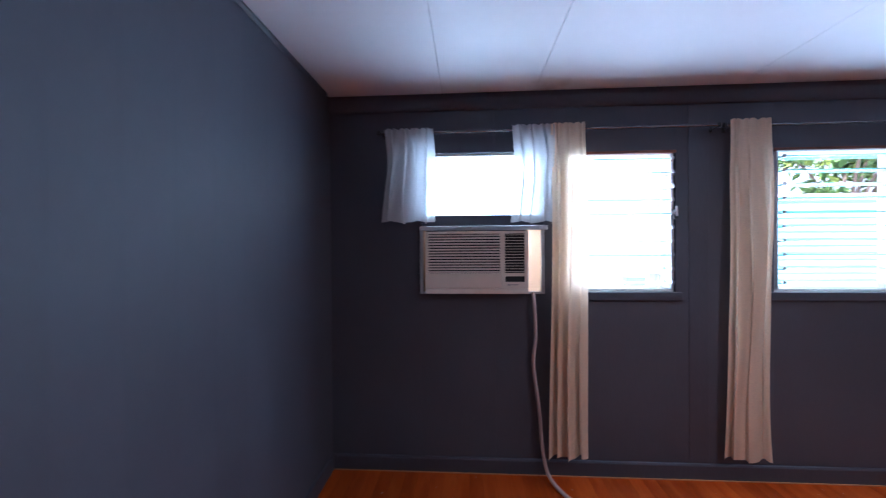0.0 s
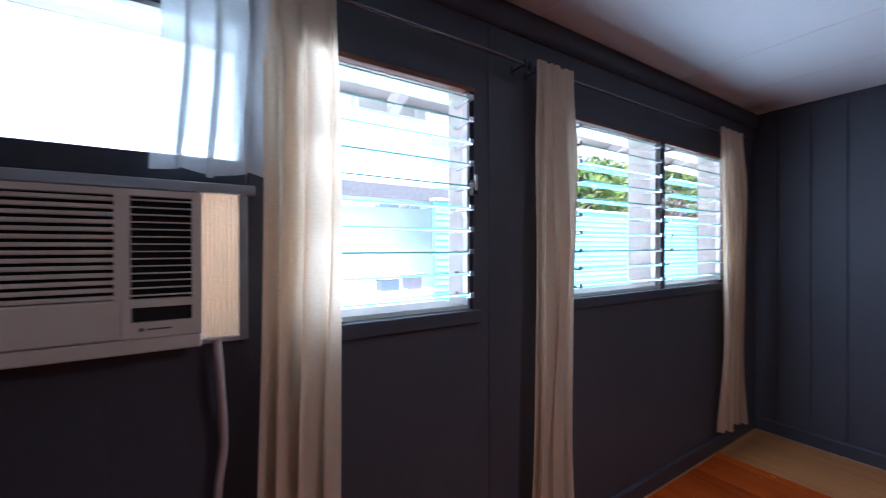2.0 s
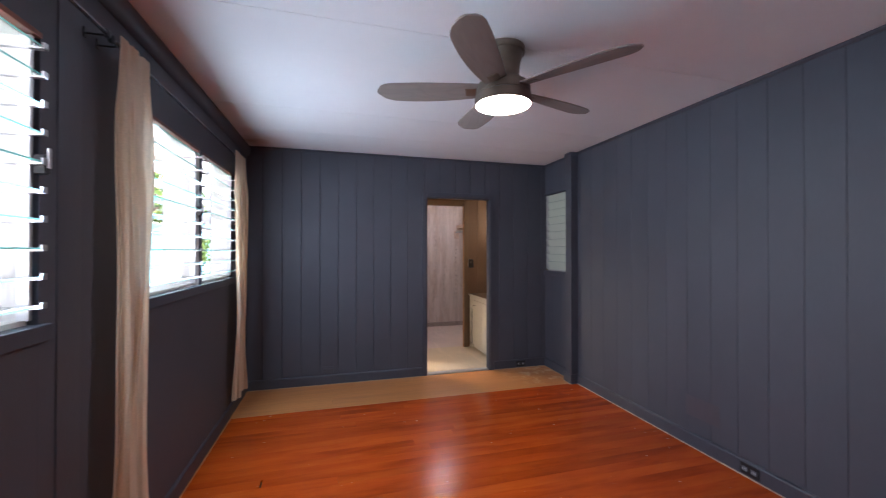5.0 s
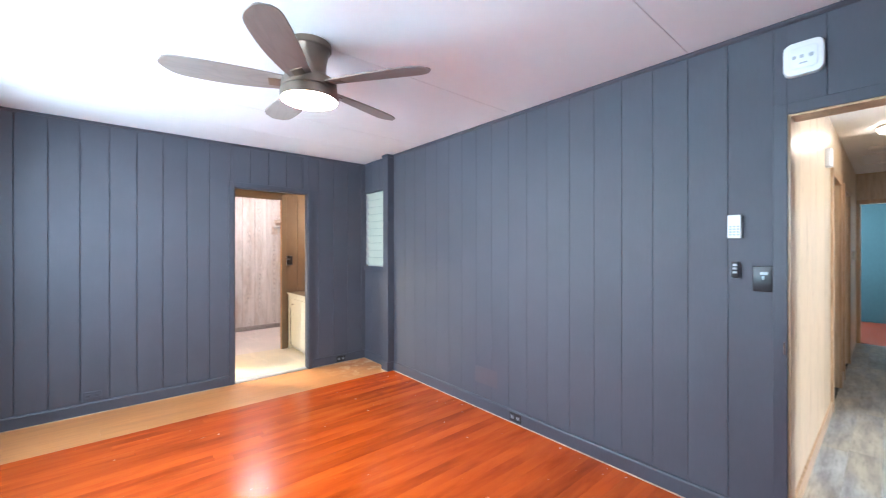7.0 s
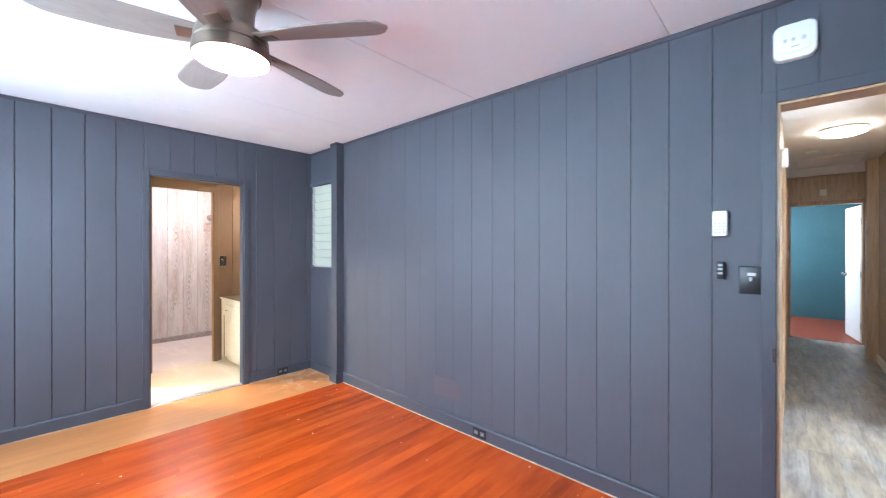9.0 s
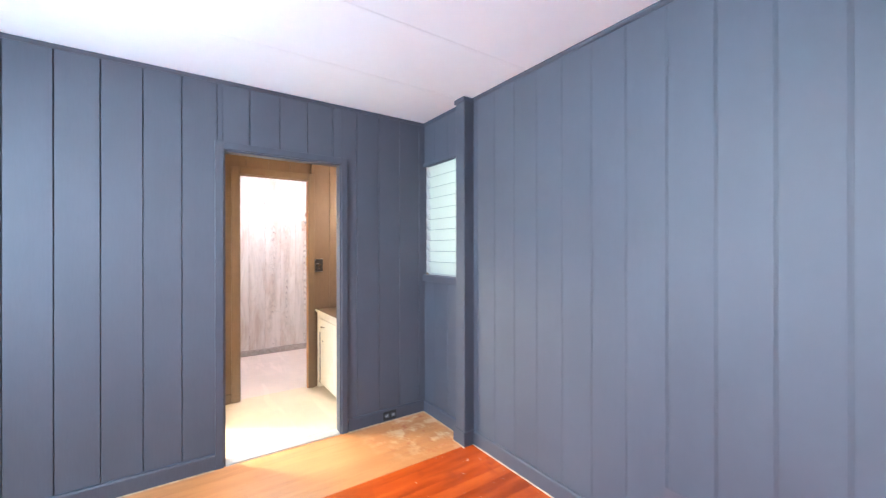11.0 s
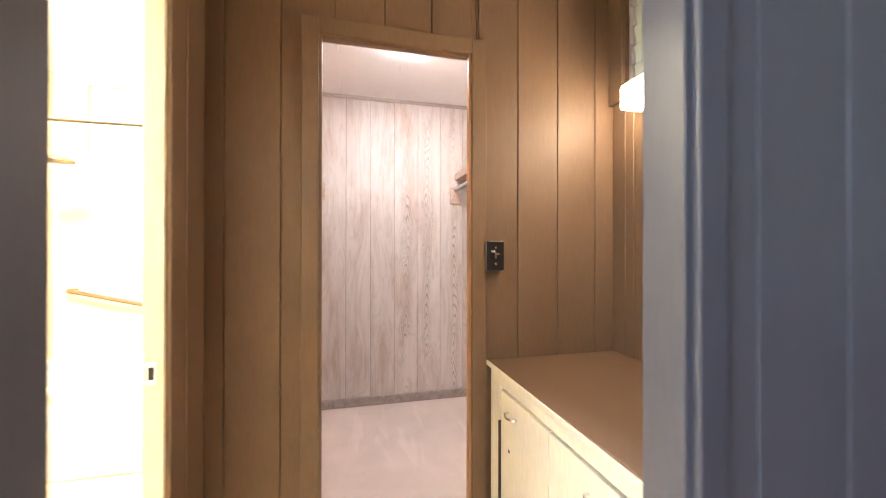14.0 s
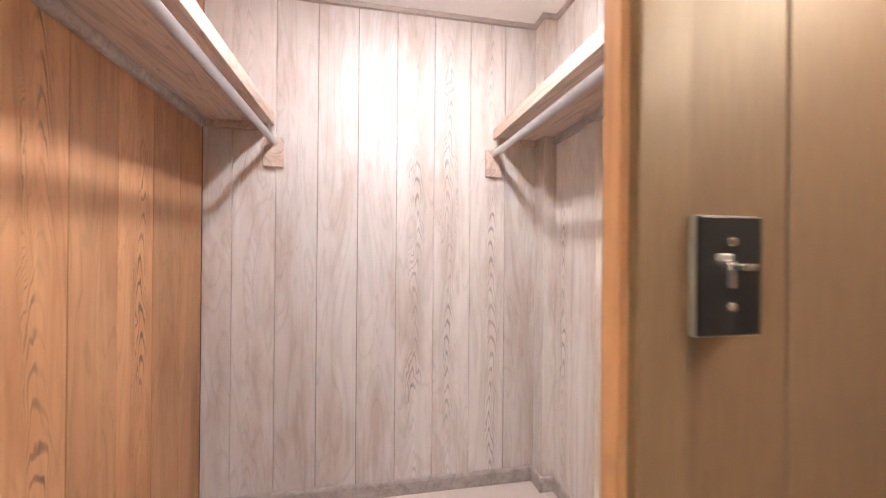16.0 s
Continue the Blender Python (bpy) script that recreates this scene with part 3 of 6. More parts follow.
def baseboard(x0, y0, x1, y1, h, t, material, label, z=0.0):
    """Skirting along a wall from one point to another; the room lies on its left."""
    d = Vector((x1 - x0, y1 - y0, 0))
    L = d.length
    bm = bmesh.new()
    prof = [(0, 0), (t, 0), (t, h - 0.012), (t - 0.004, h - 0.003), (t - 0.009, h), (0, h)]
    a = [bm.verts.new((0, p, q)) for p, q in prof]
    b = [bm.verts.new((L, p, q)) for p, q in prof]
    for i in range(len(prof)):
        j = (i + 1) % len(prof)
        bm.faces.new((a[i], b[i], b[j], a[j]))
    bm.faces.new(a[::-1])
    bm.faces.new(b)
    bmesh.ops.recalc_face_normals(bm, faces=bm.faces[:])
    ob = setting("baseboard", bm, material, label, "baseboard")
    ob.matrix_world = pose(x0, y0, z, 0, 0, math.degrees(math.atan2(d.y, d.x)))
    return ob


BL = "dark slate painted skirting board"
baseboard(HALL[1] + 0.05, Y0, 3.585, Y0, 0.098, 0.017, TRIM_GREY, BL)
baseboard(3.714, Y0, X1 - 0.017, Y0, 0.098, 0.017, TRIM_GREY, BL)
baseboard(X1, Y0 + 0.0, X1, DOOR[0] - 0.05, 0.098, 0.017, TRIM_GREY, BL)
baseboard(X1, DOOR[1] + 0.042, X1, Y1, 0.098, 0.017, TRIM_GREY, BL)
baseboard(X1 - 0.017, Y1, X0 + 0.017, Y1, 0.098, 0.017, TRIM_GREY, BL)
baseboard(X0, Y1, X0, Y0 + 0.02, 0.098, 0.017, TRIM_GREY, BL)
baseboard(X0, Y0, HALL[0] - 0.05, Y0, 0.098, 0.017, TRIM_GREY, BL)

# pale raw edge of the floor against the skirting
setting("trim", boxes((HALL[1] + 0.05, 3.58, Y0 + 0.018, Y0 + 0.026, 0.0, 0.005), (3.58, 3.715, Y0 + 0.1, Y0 + 0.108, 0, 0.005), (3.716, X1 - 0.02, Y0 + 0.018, Y0 + 0.028, 0, 0.003)), RAW_EDGE, "pale unpainted gap line along the skirting", "trim")
setting("trim", boxes((X1 - 0.03, X1 - 0.018, Y0 + 0.03, DOOR[0] - 0.05, 0, 0.005), (X1 - 0.03, X1 - 0.018, DOOR[1] + 0.05, Y1 - 0.02, 0, 0.003)), RAW_EDGE, "pale unpainted gap line along the skirting", "trim")
setting("trim", boxes((X0 + 0.02, X1 - 0.04, Y1 - 0.026, Y1 - 0.018, 0, 0.004)), TAN_FLOOR, "thin pale wood edge along the skirting", "trim")

# box post against the south wall
bm = rbox(3.598, 3.70, Y0 - 0.002, Y0 + 0.085, 0.0, H - 0.001, 0.004)
setting("post", bm, TRIM_GREY, "dark slate painted box post against the wall", "post")
setting("trim", boxes((3.585, 3.714, Y0 + 0.001, Y0 + 0.099, 0.0, 0.1)), TRIM_GREY, "dark slate painted skirting round the post", "trim")
setting("trim", rbox(3.59, 3.708, Y0 + 0.001, Y0 + 0.095, H - 0.035, H - 0.002, 0.004), TRIM_GREY, "dark slate painted cap of the post", "trim")


def prism(prof, axis, a, b):
    """Extrudes a closed profile along x or y from a to b; prof holds (across, z)."""
    bm = bmesh.new()
    at = (lambda s, p, q: (s, p, q)) if axis == "x" else (lambda s, p, q: (p, s, q))
    lo = [bm.verts.new(at(a, p, q)) for p, q in prof]
    hi = [bm.verts.new(at(b, p, q)) for p, q in prof]
    for i in range(len(prof)):
        j = (i + 1) % len(prof)
        bm.faces.new((lo[i], hi[i], hi[j], lo[j]))
    bm.faces.new(lo[::-1])
    bm.faces.new(hi)
    bmesh.ops.recalc_face_normals(bm, faces=bm.faces[:])
    return bm


# rounded box beam over the windows, small crown strips on the other walls
prof = [(Y1 - 0.002, H - 0.002), (Y1 - 0.026, H - 0.002)] + [(Y1 - 0.002 - 0.034 * math.cos(radians(a)), H - 0.03 - 0.08 * math.sin(radians(a))) for a in range(0, 91, 10)]
setting("trim", prism(prof, "x", X0 + 0.001, X1 - 0.001), TRIM_GREY, "dark rounded cornice beam over the windows", "cornice", smooth=True)
prof = [(Y0 + 0.001, H - 0.002), (Y0 + 0.016, H - 0.002), (Y0 + 0.016, H - 0.012), (Y0 + 0.006, H - 0.024), (Y0 + 0.001, H - 0.024)]
setting("trim", prism(prof, "x", X0 + 0.001, 3.589), TRIM_GREY, "thin dark ceiling strip", "trim")
setting("trim", prism(prof, "x", 3.709, X1 - 0.018), TRIM_GREY, "thin dark ceiling strip", "trim")
prof = [(X1 - 0.001, H - 0.002), (X1 - 0.016, H - 0.002), (X1 - 0.016, H - 0.012), (X1 - 0.006, H - 0.024), (X1 - 0.001, H - 0.024)]
setting("trim", prism(prof, "y", Y0 + 0.001, Y1 - 0.09), TRIM_GREY, "thin dark ceiling strip", "trim")
prof = [(X0 + 0.001, H - 0.002), (X0 + 0.016, H - 0.002), (X0 + 0.016, H - 0.012), (X0 + 0.006, H - 0.024), (X0 + 0.001, H - 0.024)]
setting("trim", prism(prof, "y", Y0 + 0.017, Y1 - 0.09), TRIM_GREY, "thin dark ceiling strip", "trim")


def casing_x(name, x, y0, y1, top, w, out, deep, mat_face, mat_lining, label, into=1):
    """Door casing on a wall that faces along x: face boards w wide standing out by out, and a lining deep through the wall."""
    s = -1 if into > 0 else 1
    e = thing(name, label, "door frame")
    e["kind"] = "structure"
    part("jamb_trim", rbox(x, x + s * out, y0 - w, y0 + 0.003, 0, top + w, 0.003), mat_face, e)
    part("jamb_trim", rbox(x, x + s * out, y1 - 0.003, y1 + w, 0, top + w, 0.003), mat_face, e)
    part("head_trim", rbox(x, x + s * out * 0.96, y0 + 0.003, y1 - 0.003, top - 0.003, top + w, 0.003), mat_face, e)
    a, b = sorted((x + s * 0.006, x - s * deep))
    part("jamb", rbox(a, b, y0 - 0.004, y0 + 0.014, 0, top, 0.002), mat_lining, e)
    part("jamb", rbox(a, b, y1 - 0.014, y1 + 0.004, 0, top, 0.002), mat_face, e)
    part("head", rbox(a, b, y0 + 0.014, y1 - 0.014, top - 0.014, top + 0.004, 0.002), mat_face, e)
    return e


casing_x("door_frame_1", X1, DOOR[0], DOOR[1], DOOR[2], 0.044, 0.02, 0.072, TRIM_GREY, TRIM_GREY, "dark slate painted casing of the open doorway")
setting("threshold", rbox(X1 - 0.012, X1 + 0.075, DOOR[0] + 0.015, DOOR[1] - 0.015, -0.01, 0.012, 0.004), ALU, "worn grey metal threshold strip", "threshold")

e = thing("door_frame_2", "dark slate painted casing of the hall doorway", "door frame")
e["kind"] = "structure"
part("jamb_trim", rbox(HALL[1] - 0.003, HALL[1] + 0.05, Y0, Y0 + 0.016, 0, HALL[2] + 0.05, 0.003), TRIM_GREY, e)
part("jamb_trim", rbox(HALL[0] - 0.05, HALL[0] + 0.003, Y0, Y0 + 0.016, 0, HALL[2] + 0.05, 0.003), TRIM_GREY, e)
part("head_trim", rbox(HALL[0] + 0.003, HALL[1] - 0.003, Y0, Y0 + 0.015, HALL[2] - 0.003, HALL[2] + 0.05, 0.003), TRIM_GREY, e)
part("jamb", rbox(HALL[1] - 0.014, HALL[1] + 0.004, Y0 - 0.12, Y0 + 0.006, 0, HALL[2], 0.002), HALL_TRIM, e, "bare tan wood jamb")
part("jamb", rbox(HALL[0] - 0.004, HALL[0] + 0.014, Y0 - 0.12, Y0 + 0.006, 0, HALL[2], 0.002), HALL_TRIM, e, "bare tan wood jamb")
part("head", rbox(HALL[0] + 0.014, HALL[1] - 0.014, Y0 - 0.12, Y0 + 0.006, HALL[2] - 0.014, HALL[2] + 0.004, 0.002), HALL_TRIM, e, "bare tan wood head")
part("strike_plate", rbox(HALL[1] + 0.004, HALL[1] + 0.012, Y0 + 0.016, Y0 + 0.02, 0.89, 0.95, 0.001), CHROME, e, "small chrome strike plate")


# ---- windows ----
def jalousie(name, x0, x1, z0, z1, yin, depth, slats, material, label, sign=1, tilt=1, lining=WHITE, clip=ALU, shadow=False, clip_w=0.009):
    """Louvred glass window in a wall that faces along y; sign +1 where outdoors lies towards +y."""
    e = thing(name, label, "window")
    e["kind"] = "structure"
    yo = yin + sign * depth
    part("jamb", rbox(x0 - 0.004, x0 + 0.018, yin + sign * 0.03, yo, z0, z1, 0.002), lining, e)
    part("jamb", rbox(x1 - 0.018, x1 + 0.004, yin + sign * 0.03, yo, z0, z1, 0.002), lining, e)
    part("head", rbox(x0 + 0.018, x1 - 0.018, yin + sign * 0.03, yo, z1 - 0.016, z1 + 0.004, 0.002), lining, e)
    part("window_sill", rbox(x0 + 0.018, x1 - 0.018, yin + sign * 0.03, yo + sign * 0.03, z0 - 0.004, z0 + 0.018, 0.002), lining, e)
    yc = yin + sign * 0.02
    for xa in (x0 + 0.018, x1 - 0.03):
        part("channel", rbox(xa, xa + 0.012, yc - 0.016, yc + 0.016, z0 + 0.018, z1 - 0.016, 0.002), clip, e)
    pitch = (z1 - z0 - 0.03) / slats
    w = x1 - x0 - 0.066
    half, chamfer = (0.0028, 0.001) if material == GLASS else (0.0036, 0.0034)
    sl = mesh_of("slat", rbox(-w / 2, w / 2, -0.052, 0.052, -half, half, chamfer, 1), material)
    sl.materials.append(EDGE if material == GLASS else FROST_EDGE)
    for f in sl.polygons:
        if abs(f.normal.y) > 0.5:
            f.material_index = 1
    cl = mesh_of("clip", boxes((-clip_w, clip_w, -0.058, 0.058, -0.0075, -0.003), (-clip_w, clip_w, 0.052, 0.058, -0.0075, 0.008), (-clip_w, clip_w, -0.058, -0.052, -0.0075, 0.012)), clip)
    for i in range(slats):
        zc = z0 + 0.018 + pitch * (i + 0.5)
        m = pose((x0 + x1) / 2, yc, zc, -tilt * sign, 0, 0)
        s = new("slat", sl)
        s.parent, s.matrix_basis = e, m
        s.visible_shadow = shadow
        for u in (-w / 2 + 0.004, w / 2 - 0.004):
            c = new("clip", cl)
            c.parent, c.matrix_basis = e, m @ pose(u, 0, 0)
    if material == GLASS:
        xo, zo = x1 - 0.036, z0 + 0.55 * (z1 - z0)
        op = part("operator", rbox(xo + 0.012, xo + 0.034, yc - 0.050, yc - 0.017, zo - 0.03, zo + 0.03, 0.003), BLACK, e, "black louvre operator")
        part("lever", rbox(xo + 0.016, xo + 0.030, yc - 0.056, yc - 0.0505, zo - 0.012, zo + 0.05, 0.002), clip, op, "pale metal lever")
    return e


jalousie("window_1", *W_1, Y1, 0.16, 10, GLASS, "clear glass louvre window, slats open, white outer frame")
mid = 2.905
jalousie("window_2", W_2[0], mid - 0.022, W_2[2], W_2[3], Y1, 0.16, 10, GLASS, "clear glass louvre window, slats open, white outer frame")
jalousie("window_3", mid + 0.022, W_2[1], W_2[2], W_2[3], Y1, 0.16, 10, GLASS, "clear glass louvre window, slats open, white outer frame")
setting("mullion", rbox(mid - 0.022, mid + 0.022, Y1 - 0.004, Y1 + 0.2, W_2[2], W_2[3], 0.003), WHITE, "white post between two louvre windows", "mullion")
setting("trim", rbox(mid - 0.02, mid + 0.02, Y1 - 0.012, Y1 - 0.004, W_2[2], W_2[3], 0.002), TRIM_GREY, "dark painted post face between louvres", "trim")

e = thing("window_4", "fixed clear pane over the air conditioner", "window")
e["kind"] = "structure"
part("pane", boxes((W_AC[0] + 0.02, W_AC[1] - 0.02, Y1 + 0.06, Y1 + 0.065, 1.69, 2.09)), GLASS, e).visible_shadow = False
part("jamb", rbox(W_AC[0] - 0.004, W_AC[0] + 0.02, Y1 + 0.03, Y1 + 0.2, 1.175, 2.1, 0.002), WHITE, e)
part("jamb", rbox(W_AC[1] - 0.02, W_AC[1] + 0.004, Y1 + 0.03, Y1 + 0.2, 1.175, 2.1, 0.002), WHITE, e)
part("head", rbox(W_AC[0] + 0.02, W_AC[1] - 0.02, Y1 + 0.03, Y1 + 0.2, 2.086, 2.104, 0.002), WHITE, e)
part("filler_board", rbox(W_AC[0] + 0.004, W_AC[1] - 0.004, Y1 - 0.004, Y1 + 0.075, 1.622, 1.69, 0.003), TRIM_GREY, e, "dark painted filler board")

e = jalousie("window_5", *W_S, Y0, 0.12, 10, FROST, "closed frosted glass louvre window", sign=-1, tilt=77, lining=DIMMED_WHITE, clip=DIMMED_WHITE, shadow=True, clip_w=0.018)

# interior window trim
for w in (W_1, W_2):
    setting("trim", rbox(w[0] - 0.03, w[1] + 0.03, Y1 - 0.022, Y1 + 0.03, w[2] - 0.05, w[2] + 0.002, 0.003), TRIM_GREY, "dark painted window sill", "window sill")
    setting("trim", rbox(w[0], w[1], Y1 - 0.006, Y1 + 0.03, w[3] - 0.014, w[3] + 0.004, 0.002), HEAD_WOOD, "thin bare red-brown wood head strip", "trim")
setting("trim", rbox(W_S[0] - 0.02, W_S[1] + 0.005, Y0, Y0 + 0.022, W_S[2] - 0.055, W_S[2] - 0.002, 0.003), TRIM_GREY, "dark painted window sill", "window sill")
setting("trim", rbox(W_S[0] - 0.03, W_S[0] - 0.0, Y0, Y0 + 0.016, W_S[2] - 0.0, W_S[3] + 0.03, 0.003), TRIM_GREY, "dark painted window casing", "trim")
setting("trim", rbox(W_S[0], X1 - 0.001, Y0, Y0 + 0.016, W_S[3], W_S[3] + 0.03, 0.003), TRIM_GREY, "dark painted window casing", "trim")
setting("trim", rbox(1.565, 1.685, Y1 - 0.004, Y1 + 0.001, 0.1, H - 0.125, 0.001), TRIM_GREY, "dark painted flat post on the window wall", "trim")


# ---- dressing passage, closet and bath shells ----
VX0, VX1, VY0, VY1, VH = X1 + 0.07, 5.40, -0.80, 0.917, 2.49
CD = (-0.10, 0.525, 2.095)                # closet doorway: y from, to, height
W_P = (4.52, 5.315, 1.965, 2.42)          # louvre window over the vanity light: x from, to, z from, to
BD = (4.43, 5.085, 2.05)                  # bath doorway: x from, to, height
CX0, CX1, CY0, CY1, CH = 5.446, 7.01, -0.80, 0.946, 2.505
BX1, BY0, BY1 = 7.06, 0.962, 2.62

o = [(CD[0] - VY0 + 0.1, CD[1] - VY0 + 0.1, 0.0, CD[2])]
w = wall("wall_passage_east", VX1, VY0 - 0.1, 90, VY1 - VY0 + 0.14, VH + 0.1, 0.045, WALL_BROWN, "warm brown painted board wall with the closet doorway", o)
clad(w, VY1 - VY0 + 0.1, VH, 0.195, -0.315 - VY0 + 0.1, WALL_BROWN, o, gap=0.003)
o = [(W_P[0] - VX0 + 0.1, W_P[1] - VX0 + 0.1, W_P[2], W_P[3])]
w = wall("wall_passage_south", VX0 - 0.1, VY0, 0, VX1 - VX0 + 0.1, VH + 0.1, 0.1, WALL_BROWN, "warm brown painted board wall behind the cabinet", o)
clad(w, VX1 - VX0 + 0.1, VH, 0.188, 5.26 - VX0 + 0.1, WALL_BROWN, o, gap=0.003)
o = [(VX1 - BD[1], VX1 - BD[0], 0.0, BD[2])]
w = wall("wall_passage_north", VX1, VY1, 180, VX1 - VX0 + 0.02, VH + 0.1, 0.045, WALL_BROWN, "warm brown painted board wall with the bath doorway", o)
clad(w, VX1 - VX0 + 0.02, VH, 0.19, 0.155, WALL_BROWN, o)
setting("wall_passage_west", boxes((VX0 - 0.004, VX0 + 0.008, VY0 + 0.001, DOOR[0] - 0.002, 0.0, VH), (VX0 - 0.004, VX0 + 0.008, DOOR[1] + 0.002, VY1 - 0.001, 0.0, VH), (VX0 - 0.004, VX0 + 0.008, DOOR[0] - 0.002, DOOR[1] + 0.002, DOOR[2] + 0.004, VH)), WALL_BROWN, "warm brown painted back of the bedroom wall", "wall")
setting("ceiling_passage", boxes((VX0, VX1, VY0 - 0.1, VY1 + 0.1, VH, VH + 0.05)), CEIL_WHITE, "white painted passage ceiling", "ceiling")
setting("floor_passage", boxes((VX0 - 0.005, CX0, VY0 - 0.1, VY1 + 0.04, -0.08, -0.001)), VEST_FLOOR, "cream sheet vinyl floor", "floor")
casing_x("door_frame_3", VX1, CD[0], CD[1], CD[2], 0.060, 0.022, 0.024, TRIM_BROWN, CEDAR_RAW, "brown painted casing of the closet doorway, bare cedar lining")
setting("trim", rbox(VX1 - 0.014, VX1, -0.148, -0.128, CD[2] + 0.07, VH - 0.002, 0.003), TRIM_BROWN, "brown painted batten over the doorway", "trim")
prof = [(VX1 - 0.001, VH - 0.002), (VX1 - 0.018, VH - 0.002), (VX1 - 0.018, VH - 0.014), (VX1 - 0.006, VH - 0.028), (VX1 - 0.001, VH - 0.028)]
setting("trim", prism(prof, "y", VY0 + 0.002, VY1 - 0.002), TRIM_BROWN, "thin brown ceiling strip", "trim")
BB = "brown painted skirting board"
baseboard(VX1, CD[1] + 0.064, VX1, VY1, 0.085, 0.015, TRIM_BROWN, BB)
baseboard(VX1, VY1, BD[1] + 0.092, VY1, 0.085, 0.015, TRIM_BROWN, BB)

e = thing("door_frame_4", "brown painted casing of the bath doorway", "door frame")
e["kind"] = "structure"
part("jamb_trim", rbox(BD[1] - 0.003, BD[1] + 0.09, VY1 - 0.02, VY1, 0, BD[2] + 0.06, 0.004), TRIM_BROWN, e)
part("jamb_trim", rbox(VX0 + 0.009, BD[0] + 0.003, VY1 - 0.02, VY1, 0, BD[2] + 0.06, 0.004), TRIM_BROWN, e)
part("head_trim", rbox(BD[0] + 0.003, BD[1] - 0.003, VY1 - 0.019, VY1, BD[2] - 0.003, BD[2] + 0.06, 0.004), TRIM_BROWN, e)
jm = part("jamb", rbox(BD[1] - 0.014, BD[1] + 0.004, VY1 - 0.006, VY1 + 0.046, 0, BD[2], 0.002), CREAM, e, "cream painted jamb")
part("strike_plate", rbox(BD[1] - 0.0175, BD[1] - 0.0125, VY1 + 0.008, VY1 + 0.038, 0.885, 0.95, 0.001), CHROME, jm, "chrome strike plate")
# shade of the latch hole, put in as a near-black plate
part("latch_hole", boxes((BD[1] - 0.0185, BD[1] - 0.0174, VY1 + 0.016, VY1 + 0.030, 0.90, 0.935)), DARK, jm, "near-black plate for the shaded latch hole")
part("jamb", rbox(BD[0] - 0.004, BD[0] + 0.014, VY1 - 0.006, VY1 + 0.046, 0, BD[2], 0.002), CREAM, e, "cream painted jamb")
part("head", rbox(BD[0] + 0.014, BD[1] - 0.014, VY1 - 0.006, VY1 + 0.046, BD[2] - 0.014, BD[2] + 0.004, 0.002), CREAM, e, "cream painted head")

# closet
w = wall("wall_closet_back", CX1, CY0 - 0.1, 90, CY1 - CY0 + 0.2, CH + 0.1, 0.1, CEDAR_GAP, "whitewashed cedar board wall of the closet")
clad(w, CY1 - CY0 + 0.1, CH, 0.195, 0.036 - CY0 + 0.1, CEDAR_WASH, gap=0.0026, ch=0.0014)
w = wall("wall_closet_north", CX1, CY1, 180, CX1 - CX0, CH + 0.1, 0.097, CEDAR_GAP, "raw orange cedar board wall of the closet")
clad(w, CX1 - CX0, CH, 0.2, CX1 - 6.80, CEDAR_RAW, gap=0.0024, ch=0.0014)
w = wall("wall_closet_south", CX0, CY0, 0, CX1 - CX0, CH + 0.1, 0.1, CEDAR_GAP, "whitewashed cedar board wall of the closet")
clad(w, CX1 - CX0, CH, 0.2, 0.1, CEDAR_WASH, gap=0.0026, ch=0.0014)
setting("ceiling_closet", boxes((CX0, CX1 + 0.05, CY0 - 0.05, 0.4685, CH, CH + 0.05), (CX0, CX1 + 0.05, 0.4715, CY1 + 0.05, CH, CH + 0.05), (CX0, CX1 + 0.05, CY0 - 0.05, CY1 + 0.05, CH + 0.052, CH + 0.07)), CEIL_WHITE, "white painted closet ceiling with one seam", "ceiling")
setting("floor_closet", boxes((CX0, CX1 + 0.05, CY0 - 0.05, CY1 + 0.05, -0.08, -0.002)), CLOSET_FLOOR, "blush sheet vinyl floor with pale scuffs", "floor")
setting("post", rbox(6.902, CX1 - 0.001, CY0 + 0.001, -0.725, 0, CH - 0.001, 0.003), CEDAR_WASH, "whitewashed box post in the closet corner", "post")
CB = "grey whitewashed skirting board"
baseboard(CX1, -0.725, CX1, CY1, 0.075, 0.016, CEDAR_TRIM, CB)
baseboard(CX1 - 0.016, CY1, CX0, CY1, 0.075, 0.016, CEDAR_TRIM, CB)
baseboard(CX0, CY0, 6.901, CY0, 0.075, 0.016, CEDAR_TRIM, CB)
baseboard(6.902, CY0 + 0.016, 6.902, -0.725, 0.075, 0.016, CEDAR_TRIM, CB)
baseboard(6.886, -0.725, CX1 - 0.016, -0.725, 0.075, 0.016, CEDAR_TRIM, CB)
setting("trim", boxes((CX1 - 0.018, CX1, -0.724, CY1, CH - 0.025, CH - 0.001)), CEDAR_TRIM, "whitewashed ceiling strip", "trim")
setting("trim", boxes((CX0, 6.900, CY0, CY0 + 0.018, CH - 0.025, CH - 0.001), (6.884, 6.901, CY0 + 0.018, -0.724, CH - 0.025, CH - 0.001), (6.884, CX1 - 0.018, -0.724, -0.707, CH - 0.025, CH - 0.001)), CEDAR_TRIM, "whitewashed ceiling strip", "trim")

